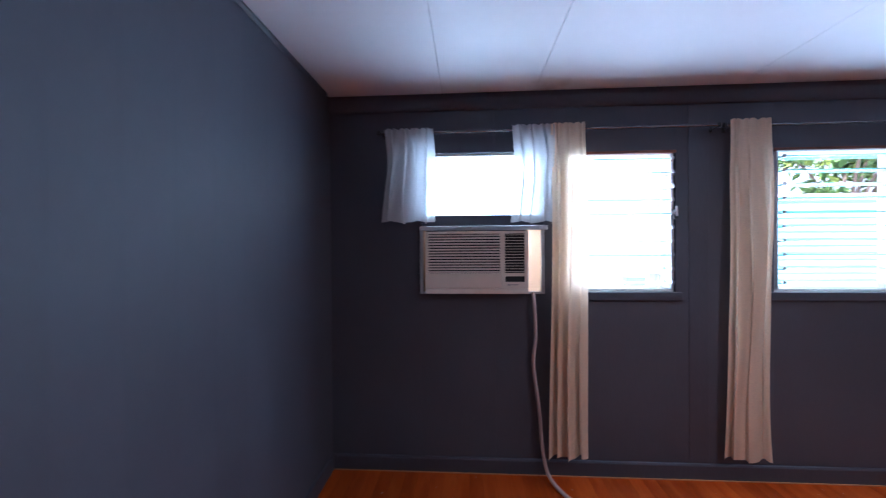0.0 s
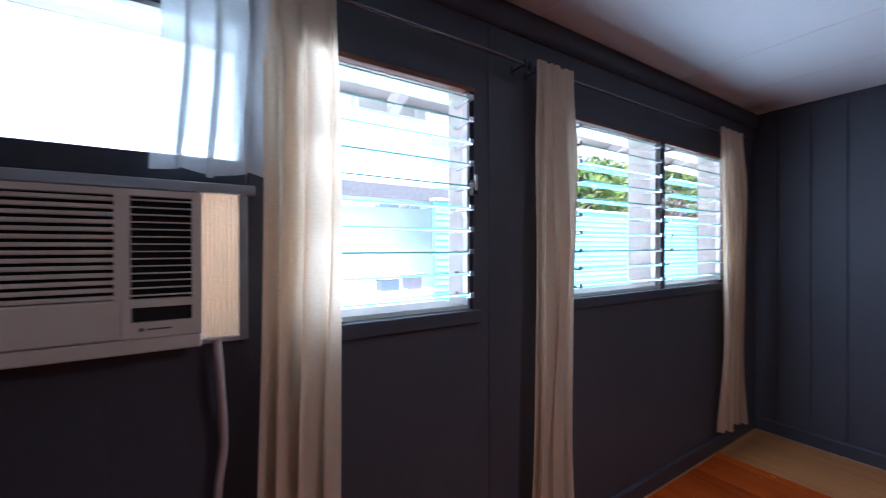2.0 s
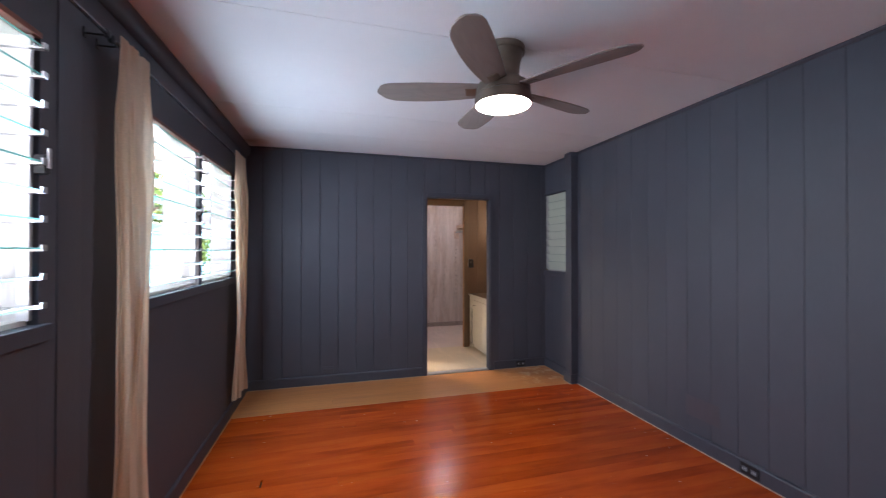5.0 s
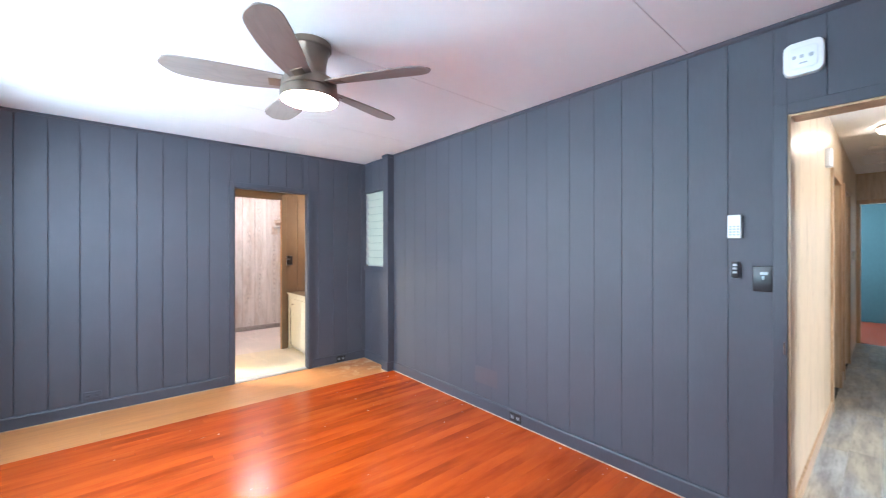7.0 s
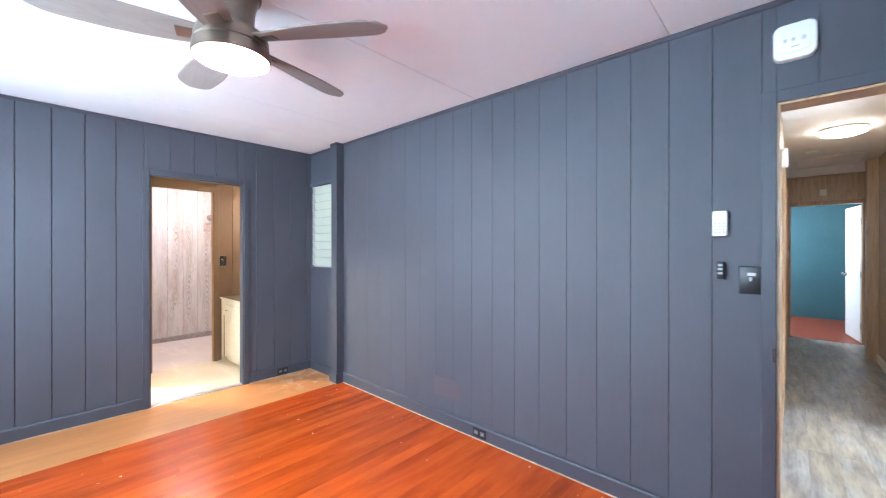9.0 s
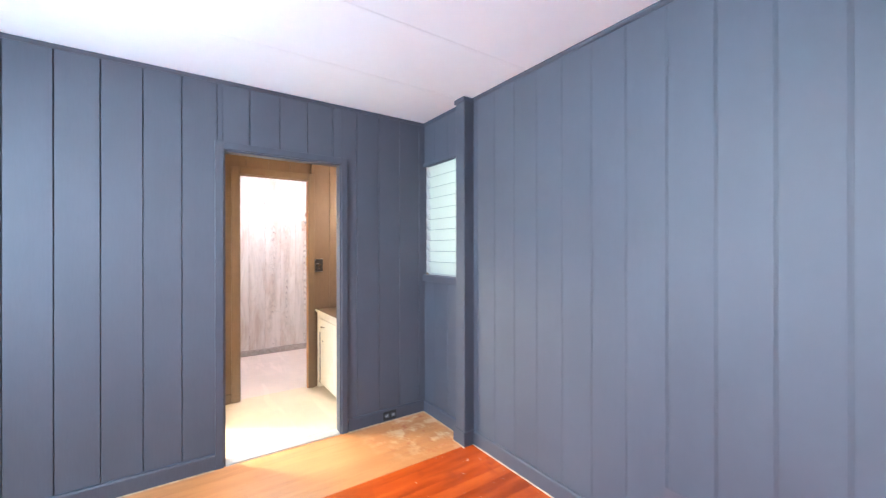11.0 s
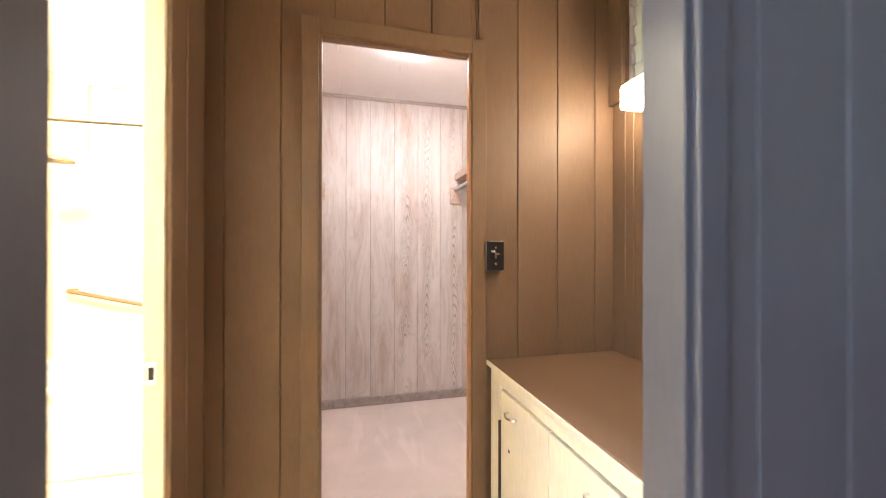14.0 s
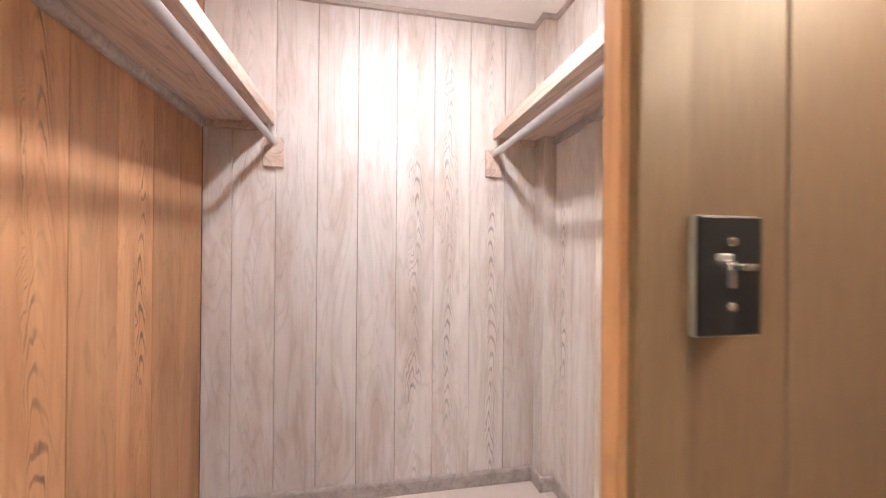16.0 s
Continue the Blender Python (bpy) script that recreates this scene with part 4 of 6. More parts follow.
# bath
W_B = (1.48, 2.19, 1.97, 2.42)            # louvre window in the bath's east wall: y from, to, z from, to
setting("wall_bath_east", boxes((BX1, BX1 + 0.1, BY0, BY1, 0, W_B[2]), (BX1, BX1 + 0.1, BY0, BY1, W_B[3], VH), (BX1, BX1 + 0.1, BY0, W_B[0], W_B[2], W_B[3]), (BX1, BX1 + 0.1, W_B[1], BY1, W_B[2], W_B[3])), TILE_CREAM, "cream shower wall", "wall")
jalousie("window_7", W_B[0], W_B[1], W_B[2], W_B[3], 0, 0.1, 5, FROST, "closed frosted louvre window high over the bathtub", sign=-1, tilt=80, shadow=True).matrix_world = pose(BX1, 0, 0, 0, 0, 90)
setting("wall_bath_north", boxes((VX0, BX1 + 0.1, BY1, BY1 + 0.1, 0, VH)), TILE_CREAM, "cream shower wall", "wall")
setting("wall_bath_south", boxes((CX0, BX1, 1.062, 1.09, 0, VH), (CX0 - 0.02, CX0 + 0.002, 0.962, 1.09, 0, VH)), CREAM, "cream painted bath wall", "wall")
setting("wall_bath_west", boxes((VX0 - 0.003, VX0 + 0.02, BY0 + 0.002, BY1, 0, VH)), CREAM, "cream painted bath wall", "wall")
setting("ceiling_bath", boxes((VX0 - 0.1, BX1 + 0.1, BY0, BY1 + 0.1, VH + 0.001, VH + 0.05)), CEIL_WHITE, "white painted bath ceiling", "ceiling")
setting("floor_bath", boxes((VX0 - 0.1, BX1 + 0.1, BY0, BY1 + 0.1, -0.08, -0.002)), VEST_FLOOR, "cream sheet vinyl bath floor", "floor")

# hall
HX0, HX1, HY = -0.64, 0.205, -6.7
o = [(2.15, 2.95, 0.0, 2.03), (3.4, 4.2, 0.0, 2.03)]
hl = -0.905 - HY
w = wall("wall_hall_east", HX1, HY, 90, hl, 2.6, 0.1, HALL_WOOD, "glossy tan wood panel wall of the hall", [(hl - b, hl - a, c, d) for a, b, c, d in o])
clad(w, hl, 2.5, 0.406, 0.1, HALL_WOOD, [(hl - b, hl - a, c, d) for a, b, c, d in o], gap=0.003)
o2 = [(0.45, 1.95, 0.0, 2.3)]
w = wall("wall_hall_west", HX0, -0.905, -90, hl, 2.6, 0.1, HALL_WOOD, "glossy tan wood panel wall of the hall", o2)
clad(w, hl, 2.5, 0.406, 0.2, HALL_WOOD, o2, gap=0.003)
o = [(0.035, 0.80, 0.0, 2.05)]
w = wall("wall_hall_end", HX0 - 0.0, HY, 0, HX1 - HX0, 2.6, 0.1, HALL_WOOD, "tan wood end wall of the hall with a doorway", o)
clad(w, HX1 - HX0, 2.5, 0.406, 0.1, HALL_WOOD, o, gap=0.003)
setting("ceiling_hall", boxes((-2.6, 1.5, HY - 0.1, -0.906, 2.5, 2.55)), CEIL_WHITE, "white painted hall ceiling", "ceiling")
setting("floor_hall", boxes((-2.6, 1.5, HY - 0.1, -0.906, -0.08, -0.012)), DARK, "grey wood-look vinyl plank floor", "floor")
setting("wall_hall_room_west", boxes((-2.6, -2.5, -3.2, -2.7, 0, 2.5), (-2.6, -2.5, -1.5, -0.906, 0, 2.5), (-2.6, -2.5, -2.7, -1.5, 0, 1.1), (-2.6, -2.5, -2.7, -1.5, 2.1, 2.5), (-2.6, HX0 - 0.1, -3.3, -3.2, 0, 2.5), (-2.6, -0.75, -0.908, -0.89, 0, 2.5)), WHITE, "plain white wall", "wall")
setting("wall_hall_room_east", boxes((1.4, 1.5, -5.5, -2.6, 0, 2.5), (HX1 + 0.1, 1.5, -2.7, -2.6, 0, 2.5), (HX1 + 0.1, 1.5, -5.6, -5.5, 0, 2.5)), HALL_WOOD, "plain tan wall", "wall")
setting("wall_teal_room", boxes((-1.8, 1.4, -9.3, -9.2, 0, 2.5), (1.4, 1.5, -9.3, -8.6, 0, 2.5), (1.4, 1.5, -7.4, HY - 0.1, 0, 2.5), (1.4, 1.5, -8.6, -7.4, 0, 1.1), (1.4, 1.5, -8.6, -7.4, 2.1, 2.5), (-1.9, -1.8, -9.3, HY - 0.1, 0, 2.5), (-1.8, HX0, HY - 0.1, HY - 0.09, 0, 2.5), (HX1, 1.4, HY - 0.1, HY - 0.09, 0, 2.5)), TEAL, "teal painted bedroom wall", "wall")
setting("floor_teal_room", boxes((-1.9, 1.5, -9.3, HY - 0.02, -0.08, -0.016)), TEAL_RED, "red-stained wood floor", "floor")
setting("ceiling_teal_room", boxes((-1.9, 1.5, -9.3, HY - 0.1, 2.5, 2.55)), CEIL_WHITE, "white ceiling", "ceiling")


def casing_h(name, y0, y1, top, x, label):
    e = thing(name, label, "door frame")
    e["kind"] = "structure"
    part("jamb_trim", rbox(x - 0.02, x, y0 - 0.06, y0, 0, top + 0.06, 0.003), HALL_TRIM, e)
    part("jamb_trim", rbox(x - 0.02, x, y1, y1 + 0.06, 0, top + 0.06, 0.003), HALL_TRIM, e)
    part("head_trim", rbox(x - 0.019, x, y0, y1, top, top + 0.06, 0.003), HALL_TRIM, e)
    return e


casing_h("door_frame_5", -3.855, -3.055, 2.03, HX1, "tan wood door casing in the hall")
casing_h("door_frame_6", -5.105, -4.305, 2.03, HX1, "tan wood door casing in the hall")
e = thing("door_frame_7", "tan wood door casing at the hall's end", "door frame")
e["kind"] = "structure"
part("jamb_trim", rbox(HX0 + 0.002, HX0 + 0.04, HY, HY + 0.02, 0, 2.11, 0.003), HALL_TRIM, e)
part("jamb_trim", rbox(HX0 + 0.80, HX1 - 0.002, HY, HY + 0.02, 0, 2.11, 0.003), HALL_TRIM, e)
part("head_trim", rbox(HX0 + 0.04, HX0 + 0.80, HY, HY + 0.02, 2.05, 2.11, 0.003), HALL_TRIM, e)
setting("post", rbox(HX0 - 0.0, HX0 + 0.1, -5.75, -5.6, 0, 2.5, 0.004), HALL_WOOD, "tan wood pilaster in the hall", "post")
setting("post", rbox(HX0 - 0.08, HX0 + 0.05, -3.0, -2.87, 0, 2.5, 0.004), HALL_TRIM, "tan wood post beside the hall opening", "post")
setting("baseboard", boxes((HX0, HX0 + 0.014, HY + 0.03, -3.0, 0, 0.09)), WHITE, "white skirting board", "baseboard")
setting("baseboard", boxes((HX1 - 0.014, HX1, -3.0, -0.92, 0, 0.09), (HX1 - 0.014, HX1, -4.24, -3.92, 0, 0.09)), HALL_TRIM, "tan wood skirting board", "baseboard")

# ---- roof and eaves ----
setting("roof", boxes((-3.5, 8.2, -10.2, 2.86, 2.95, 3.0)), ROOF_GREY, "low roof over the house", "roof")
setting("roof", prism([(2.86, 2.95), (4.0, 2.567), (4.0, 2.607), (2.86, 3.0)], "x", -3.5, 8.2), ROOF_GREY, "sloping eave roof over the windows", "roof")
setting("wall_gable", boxes((X0 - 0.13, CX1 + 0.2, Y1 + 0.17, Y1 + 0.2, H + 0.02, 2.95), (X0 - 0.13, CX1 + 0.2, Y0 - 0.12, Y0 - 0.1, H + 0.08, 2.95)), SIDING_WHITE, "white upper wall under the eaves", "wall")
setting("wall_outer_west", boxes((X0 - 0.14, X0 - 0.121, Y0 - 0.12, Y1 + 0.17, -0.1, 2.95)), SIDING_WHITE, "white outer wall", "wall")
setting("soffit", prism([(2.81, 2.945), (3.99, 2.546), (3.99, 2.562), (2.81, 2.949)], "x", -3.5, 8.2), SIDING_WHITE, "white boarded soffit", "soffit")
# unseen eave, added to block direct sun from the frosted south window
setting("roof", boxes((1.62, 8.2, Y0 - 1.15, Y0 - 0.121, 2.66, 2.72)), ROOF_GREY, "unseen back eave added to shade the frosted window", "roof")
setting("fascia", boxes((-3.5, 8.2, 4.0, 4.025, 2.46, 2.62)), SIDING_WHITE, "white fascia board", "fascia")
for i in range(16):
    x = -2.9 + 0.66 * i
    setting("rafter", prism([(2.81, 2.82), (3.98, 2.43), (3.98, 2.544), (2.81, 2.94)], "x", x, x + 0.07), SIDING_WHITE, "white painted sloping rafter under the eave", "rafter")

# ---- things: windows side ----
def curtain(name, x0, x1, z0, z1, y, folds, amp, material, label, group, splay=0.0, seed=1):
    """Hanging cloth gathered on a rod: pleats fade and wander down to an uneven hem."""
    rnd = random.Random(seed)
    bm = bmesh.new()
    nu, nv = folds * 22, 30
    ph = [rnd.uniform(-0.5, 0.5) for _ in range(folds * 2 + 4)]
    rows = []
    for j in range(nv + 1):
        v = j / nv
        row = []
        for i in range(nu + 1):
            u = i / nu
            a = (u + 0.035 * math.sin(5.1 * u + seed) + 0.02 * math.sin(11 * u + 2 * seed) * v) * folds * 2 * math.pi
            k = u * folds * 2
            n0 = ph[int(k)] * (1 - k % 1) + ph[int(k) + 1] * (k % 1)
            dep = amp * (0.35 + 0.75 * v ** 0.6) * (0.75 + 0.9 * n0)
            yy = y + dep * (math.sin(a + 0.9 * n0 * v) + 0.25 * math.sin(2.3 * a + seed + 2 * v)) + 0.004 * math.sin(9 * u + 13 * v + seed) + 0.012 * math.sin(7 * v + 3 * u)
            c = (x0 + x1) / 2
            xx = c + (x0 + (x1 - x0) * u - c) * (1 + splay * v - 0.06 * math.sin(math.pi * v)) + 0.010 * math.sin(5 * v + 2 * n0)
            s = min(1.0, 7.0 * v)
            yy = s * yy + (1 - s) * (RY - 0.014 + 0.004 * math.sin(2 * a + seed))
            xx += 1.75 * (x1 - x0) / (2 * math.pi * folds) * math.sin(a) * min(1.0, 0.3 + 1.6 * v)
            zz = z1 + (z0 - z1) * v + (0.012 * math.sin(a * 0.5 + n0) if j == nv else 0)
            if j == 0:
                zz += 0.013 * abs(math.sin(a + n0)) - 0.004
            row.append(bm.verts.new((xx, yy, zz)))
        rows.append(row)
    for a, b in zip(rows, rows[1:]):
        for i in range(nu):
            bm.faces.new((a[i], b[i], b[i + 1], a[i + 1]))
    e = thing(name, label, "curtain", group)
    part("cloth", bm, material, e, "", True)
    return e


G = "curtains on the window wall"
RY = Y1 - 0.062
curtain("curtain", -0.360, -0.05, 1.645, 2.24, RY - 0.02, 4, 0.020, SHEER, "short sheer white curtain beside the air conditioner", G, 0.10, 3)
curtain("curtain", 0.460, 0.706, 1.637, 2.247, RY - 0.018, 3, 0.018, SHEER, "short sheer white curtain over the air conditioner", G, 0.05, 4)
curtain("curtain", 0.692, 0.914, 0.152, 2.252, RY - 0.028, 3, 0.024, CLOTH, "long cream cotton curtain, gathered, beside the air conditioner", G, 0.03, 5)
curtain("curtain", 1.766, 2.012, 0.160, 2.247, RY - 0.014, 3, 0.022, CLOTH, "long cream cotton curtain, gathered, between two windows", G, 0.10, 6)
curtain("curtain", 3.515, 3.862, 0.175, 2.247, RY - 0.022, 4, 0.028, CLOTH, "long cream cotton curtain, gathered, near the corner", G, 0.18, 7)


def curtain_rod(x0, x1, z, label):
    e = thing("curtain_rod", label, "curtain rod", "curtain rods")
    part("rod", tube(bmesh.new(), [(x0, RY, z), (x1, RY, z)], 0.008, 12), GUNMETAL, e, "", True)
    for x in (x0, x1):
        part("finial", lathe([(0.0, -0.016), (0.010, -0.014), (0.014, 0.0), (0.010, 0.014), (0, 0.016)], 12, cx=x, cy=RY, cz=z), BLACK, e, "", True)
    for x in (x0 + 0.03, x1 - 0.015):
        b = bmesh.new()
        tube(b, [(x, Y1 - 0.001, z - 0.015), (x, RY + 0.01, z - 0.015), (x, RY, z - 0.012)], 0.004, 8)
        box(b, x - 0.008, x + 0.008, Y1 - 0.005, Y1 - 0.0005, z - 0.03, z + 0.006)
        part("bracket", b, BLACK, e)
    return e


curtain_rod(-0.405, 1.715, 2.222, "thin black curtain rod with ball ends")
curtain_rod(1.748, 3.91, 2.217, "long thin black curtain rod over the louvres")


def window_ac():
    e = thing("air_conditioner", "ivory window air conditioner with horizontal grille, set in the wall", "air conditioner")
    fx0, fx1, fz0, fz1 = -0.146, 0.662, 1.176, 1.618
    ux0, ux1, uz0, uz1, yf = -0.100, 0.546, 1.186, 1.578, Y1 - 0.075
    part("top_channel", rbox(fx0, fx1 + 0.02, Y1 - 0.03, Y1 + 0.05, fz1 - 0.028, fz1, 0.003), ALU, e, "pale metal top channel")
    part("side_rail", rbox(fx0, fx0 + 0.022, Y1 - 0.02, Y1 + 0.05, fz0, fz1 - 0.028, 0.003), ALU, e)
    part("side_rail", rbox(fx1 - 0.022, fx1, Y1 - 0.02, Y1 + 0.05, fz0, fz1 - 0.028, 0.003), ALU, e)
    part("bottom_rail", rbox(fx0 + 0.022, fx1 - 0.022, Y1 - 0.02, Y1 + 0.05, fz0, fz0 + 0.014, 0.003), ALU, e)
    part("top_seal", boxes((ux0, ux1, Y1 - 0.018, Y1 + 0.04, uz1 + 0.0005, fz1 - 0.0285)), GREY_PLASTIC, e, "dark foam seal")
    for a, b in ((fx0 + 0.022, ux0), (ux1, fx1 - 0.022)):
        bm = bmesh.new()
        n = 9
        top, bot = [], []
        for i in range(2 * n + 1):
            x = a + (b - a) * i / (2 * n)
            y = Y1 - 0.012 + (0.010 if i % 2 else 0.0)
            bot.append(bm.verts.new((x, y, fz0 + 0.014)))
            top.append(bm.verts.new((x, y, fz1 - 0.028)))
        for i in range(2 * n):
            bm.faces.new((bot[i], bot[i + 1], top[i + 1], top[i]))
        part("accordion_panel", bm, ACCORDION, e, "pleated cream filler panel")
    body = part("body", rbox(ux0, ux1, yf + 0.026, Y1 + 0.32, uz0, uz1, 0.006), PLASTIC, e)
    gx = ux0 + 0.752 * (ux1 - ux0)
    # front bezel as a frame round the two grilles
    zt, zb = uz1 - 0.012, uz0 + 0.128
    fr = bmesh.new()
    box(fr, ux0 - 0.004, ux1 + 0.004, yf, yf + 0.022, zt, uz1 + 0.004)
    box(fr, ux0 - 0.004, ux0 + 0.014, yf, yf + 0.022, zb, zt)
    box(fr, ux1 - 0.018, ux1 + 0.004, yf, yf + 0.022, zb, zt)
    box(fr, gx - 0.012, gx + 0.018, yf, yf + 0.022, zb, zt)
    part("bezel", fr, PLASTIC, e)
    part("lower_panel", rbox(ux0 - 0.004, gx - 0.001, yf - 0.003, yf + 0.022, uz0 + 0.034, zb, 0.004), PLASTIC, e)
    part("bottom_lip", rbox(ux0 - 0.004, ux1 + 0.004, yf, yf + 0.022, uz0 - 0.004, uz0 + 0.032, 0.005), PLASTIC, e)
    cp = bmesh.new()
    box(cp, gx + 0.001, ux1 + 0.004, yf, yf + 0.022, zb - 0.02, zb)
    box(cp, gx + 0.001, ux1 + 0.004, yf, yf + 0.022, uz0 + 0.034, zb - 0.056)
    box(cp, gx + 0.001, gx + 0.02, yf, yf + 0.022, zb - 0.056, zb - 0.02)
    box(cp, ux1 - 0.018, ux1 + 0.004, yf, yf + 0.022, zb - 0.056, zb - 0.02)
    ctl = part("control_panel", cp, PLASTIC, e)
    # shade inside the control recess, coloured in with a near-black plate
    part("control_recess", boxes((gx + 0.02, ux1 - 0.018, yf + 0.012, yf + 0.019, zb - 0.056, zb - 0.02)), DARK, ctl, "near-black plate for the shaded control recess")
    part("badge", boxes((gx + 0.035, gx + 0.045, yf - 0.001, yf, uz0 + 0.05, uz0 + 0.058), (gx + 0.05, gx + 0.1, yf - 0.001, yf, uz0 + 0.052, uz0 + 0.056)), GREY_PLASTIC, ctl)
    # near-black sheet added behind the louvres as the shade between them
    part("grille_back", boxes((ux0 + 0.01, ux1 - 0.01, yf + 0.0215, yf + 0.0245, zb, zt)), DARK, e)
    n = 14
    for i in range(n):
        z = zb + (zt - zb) * (i + 0.5) / n
        part("louvre", rbox(ux0 + 0.014, gx - 0.012, yf + 0.002, yf + 0.018, z - 0.0066, z + 0.0036, 0.002, 1), PLASTIC, e)
        part("fin", rbox(gx + 0.018, ux1 - 0.018, yf + 0.004, yf + 0.016, z - 0.0017, z + 0.0017, 0.0006, 1), PLASTIC, e)
    for z in (1.25, 1.59):
        part("screw", lathe([(0, 0.004), (0.005, 0.003), (0.006, 0)], 10, cx=0, cy=0, cz=0), STEEL, e).matrix_basis = pose(fx1 - 0.011, Y1 - 0.0205, z, 90)
    # power cord down to the floor
    cord = spline([(0.585, Y1 - 0.03, 1.185), (0.59, Y1 - 0.05, 1.1), (0.60, Y1 - 0.035, 0.9), (0.585, Y1 - 0.03, 0.72), (0.62, Y1 - 0.04, 0.42), (0.632, Y1 - 0.06, 0.22), (0.66, Y1 - 0.10, 0.06), (0.72, Y1 - 0.2, 0.011), (0.80, Y1 - 0.36, 0.011), (0.84, Y1 - 0.6, 0.011), (0.78, Y1 - 0.8, 0.011)], 6)
    part("power_cord", tube(bmesh.new(), cord, 0.011, 10), CORD, e, "pinkish flat power cord", True)
    return e


window_ac()


# ---- ceiling fan ----
def ceiling_fan(x, y):
    e = thing("ceiling_fan", "bronze low ceiling fan with five blades and a lit round diffuser", "ceiling fan", at=pose(x, y, H))
    part("ceiling_plate", lathe([(0.0, -0.0005), (0.112, -0.0005), (0.114, -0.008), (0.112, -0.030), (0.106, -0.034), (0.0, -0.034)], 48), BRONZE, e, "", True)
    part("canopy", lathe([(0.0, -0.034), (0.104, -0.034), (0.098, -0.05), (0.088, -0.09), (0.084, -0.14), (0.09, -0.17), (0.108, -0.186), (0.0, -0.186)], 48), BRONZE, e, "", True)
    part("motor_housing", lathe([(0.0, -0.187), (0.116, -0.187), (0.134, -0.194), (0.141, -0.21), (0.143, -0.243), (0.139, -0.247), (0.0, -0.247)], 48), BRONZE, e, "", True)
    part("light_rim", lathe([(0.0, -0.248), (0.139, -0.248), (0.146, -0.252), (0.149, -0.275), (0.148, -0.298), (0.143, -0.301), (0.141, -0.292), (0.0, -0.292)], 48), BRONZE, e, "", True)
    part("diffuser", lathe([(0.1405, -0.293), (0.139, -0.300), (0.12, -0.307), (0.07, -0.313), (0.0, -0.315)], 48), FAN_GLOW, e, "glowing warm white diffuser", True)
    bm = bmesh.new()
    n = 22
    rings = []
    for i in range(n + 1):
        q = i / n
        r = 0.12 + 0.55 * q
        wd = 0.046 + 0.036 * math.sin(math.pi * min(1.0, 0.10 + 0.62 * q)) ** 1.2
        if q > 0.84:
            wd *= math.sqrt(max(0.012, 1 - ((q - 0.84) / 0.162) ** 2))
        sweep = 0.035 * q * q
        tl = radians(15 - 5 * q)
        ring = []
        for u, v in ((-1.0, 0.0), (-0.96, -0.004), (-0.3, -0.0052), (0.4, -0.0052), (0.96, -0.004), (1.0, 0.0), (0.96, 0.003), (-0.96, 0.003)):
            w = u * wd + sweep
            ring.append(bm.verts.new((r, w * math.cos(tl) - v * math.sin(tl), w * math.sin(tl) + v * math.cos(tl))))
        rings.append(ring)
    k = len(rings[0])
    for p, q in zip(rings, rings[1:]):
        for j in range(k):
            bm.faces.new((p[j], p[(j + 1) % k], q[(j + 1) % k], q[j]))
    bm.faces.new(rings[0][::-1])
    bm.faces.new(rings[-1])
    bmesh.ops.recalc_face_normals(bm, faces=bm.faces[:])
    blade = mesh_of("blade", bm, BLADE, True)
    iron = mesh_of("blade_iron", rbox(0.10, 0.20, -0.028, 0.028, -0.010, -0.0055, 0.002), BRONZE)
    for i in range(5):
        b = new("blade", blade)
        b.parent = e
        b.matrix_basis = pose(0, 0, -0.215, 0, 0, 68 + 72 * i)
        c = new("blade_iron", iron)
        c.parent = b
        c.matrix_basis = pose(0, 0, 0, 14, 0, 0)
    return e


ceiling_fan(1.88, 0.868)

# ---- south wall fittings ----
def rounded_plate(w, h, d, r, edge=0.008):
    """Plate standing on y = 0 with round corners in its face and softened front edges."""
    bm = bmesh.new()
    rings = []
    for y, inset in ((0.0, 0.0), (d - edge, 0.0), (d - edge * 0.3, edge * 0.3), (d, edge)):
        ring = []
        for cx, cz, a0 in ((1, 1, 0), (-1, 1, 90), (-1, -1, 180), (1, -1, 270)):
            for a in range(0, 91, 15):
                t = radians(a0 + a)
                ring.append(bm.verts.new((cx * (w / 2 - r) + (r - inset) * math.cos(t), y, cz * (h / 2 - r) + (r - inset) * math.sin(t))))
        rings.append(ring)
    n = len(rings[0])
    for p, q in zip(rings, rings[1:]):
        for i in range(n):
            bm.faces.new((p[i], p[(i + 1) % n], q[(i + 1) % n], q[i]))
    bm.faces.new(rings[0][::-1])
    bm.faces.new(rings[-1])
    bmesh.ops.recalc_face_normals(bm, faces=bm.faces[:])
    return bm


def siren():
    e = thing("alarm_siren", "white rounded square alarm sounder high on the wall", "alarm", at=pose(0.131, Y0, 2.278))
    part("case", rounded_plate(0.14, 0.152, 0.034, 0.032), WHITE_PLASTIC, e, "", True)
    panel = part("front_panel", rounded_plate(0.098, 0.098, 0.004, 0.014, 0.002), WHITE_PLASTIC, e, "", True)
    panel.matrix_basis = pose(0, 0.0338, 0)
    part("lens", rounded_plate(0.016, 0.018, 0.003, 0.007, 0.001), SIREN_GREY, e).matrix_basis = pose(-0.028, 0.0375, 0.002)
    for dx in (0.004, 0.03):
        part("speaker_slot", rounded_plate(0.014, 0.016, 0.0015, 0.006, 0.0005), SIREN_GREY, e).matrix_basis = pose(dx, 0.0375, 0.004)
    part("mark", boxes((-0.016, 0.012, 0.0375, 0.0383, -0.03, -0.024)), SIREN_GREY, e)


siren()


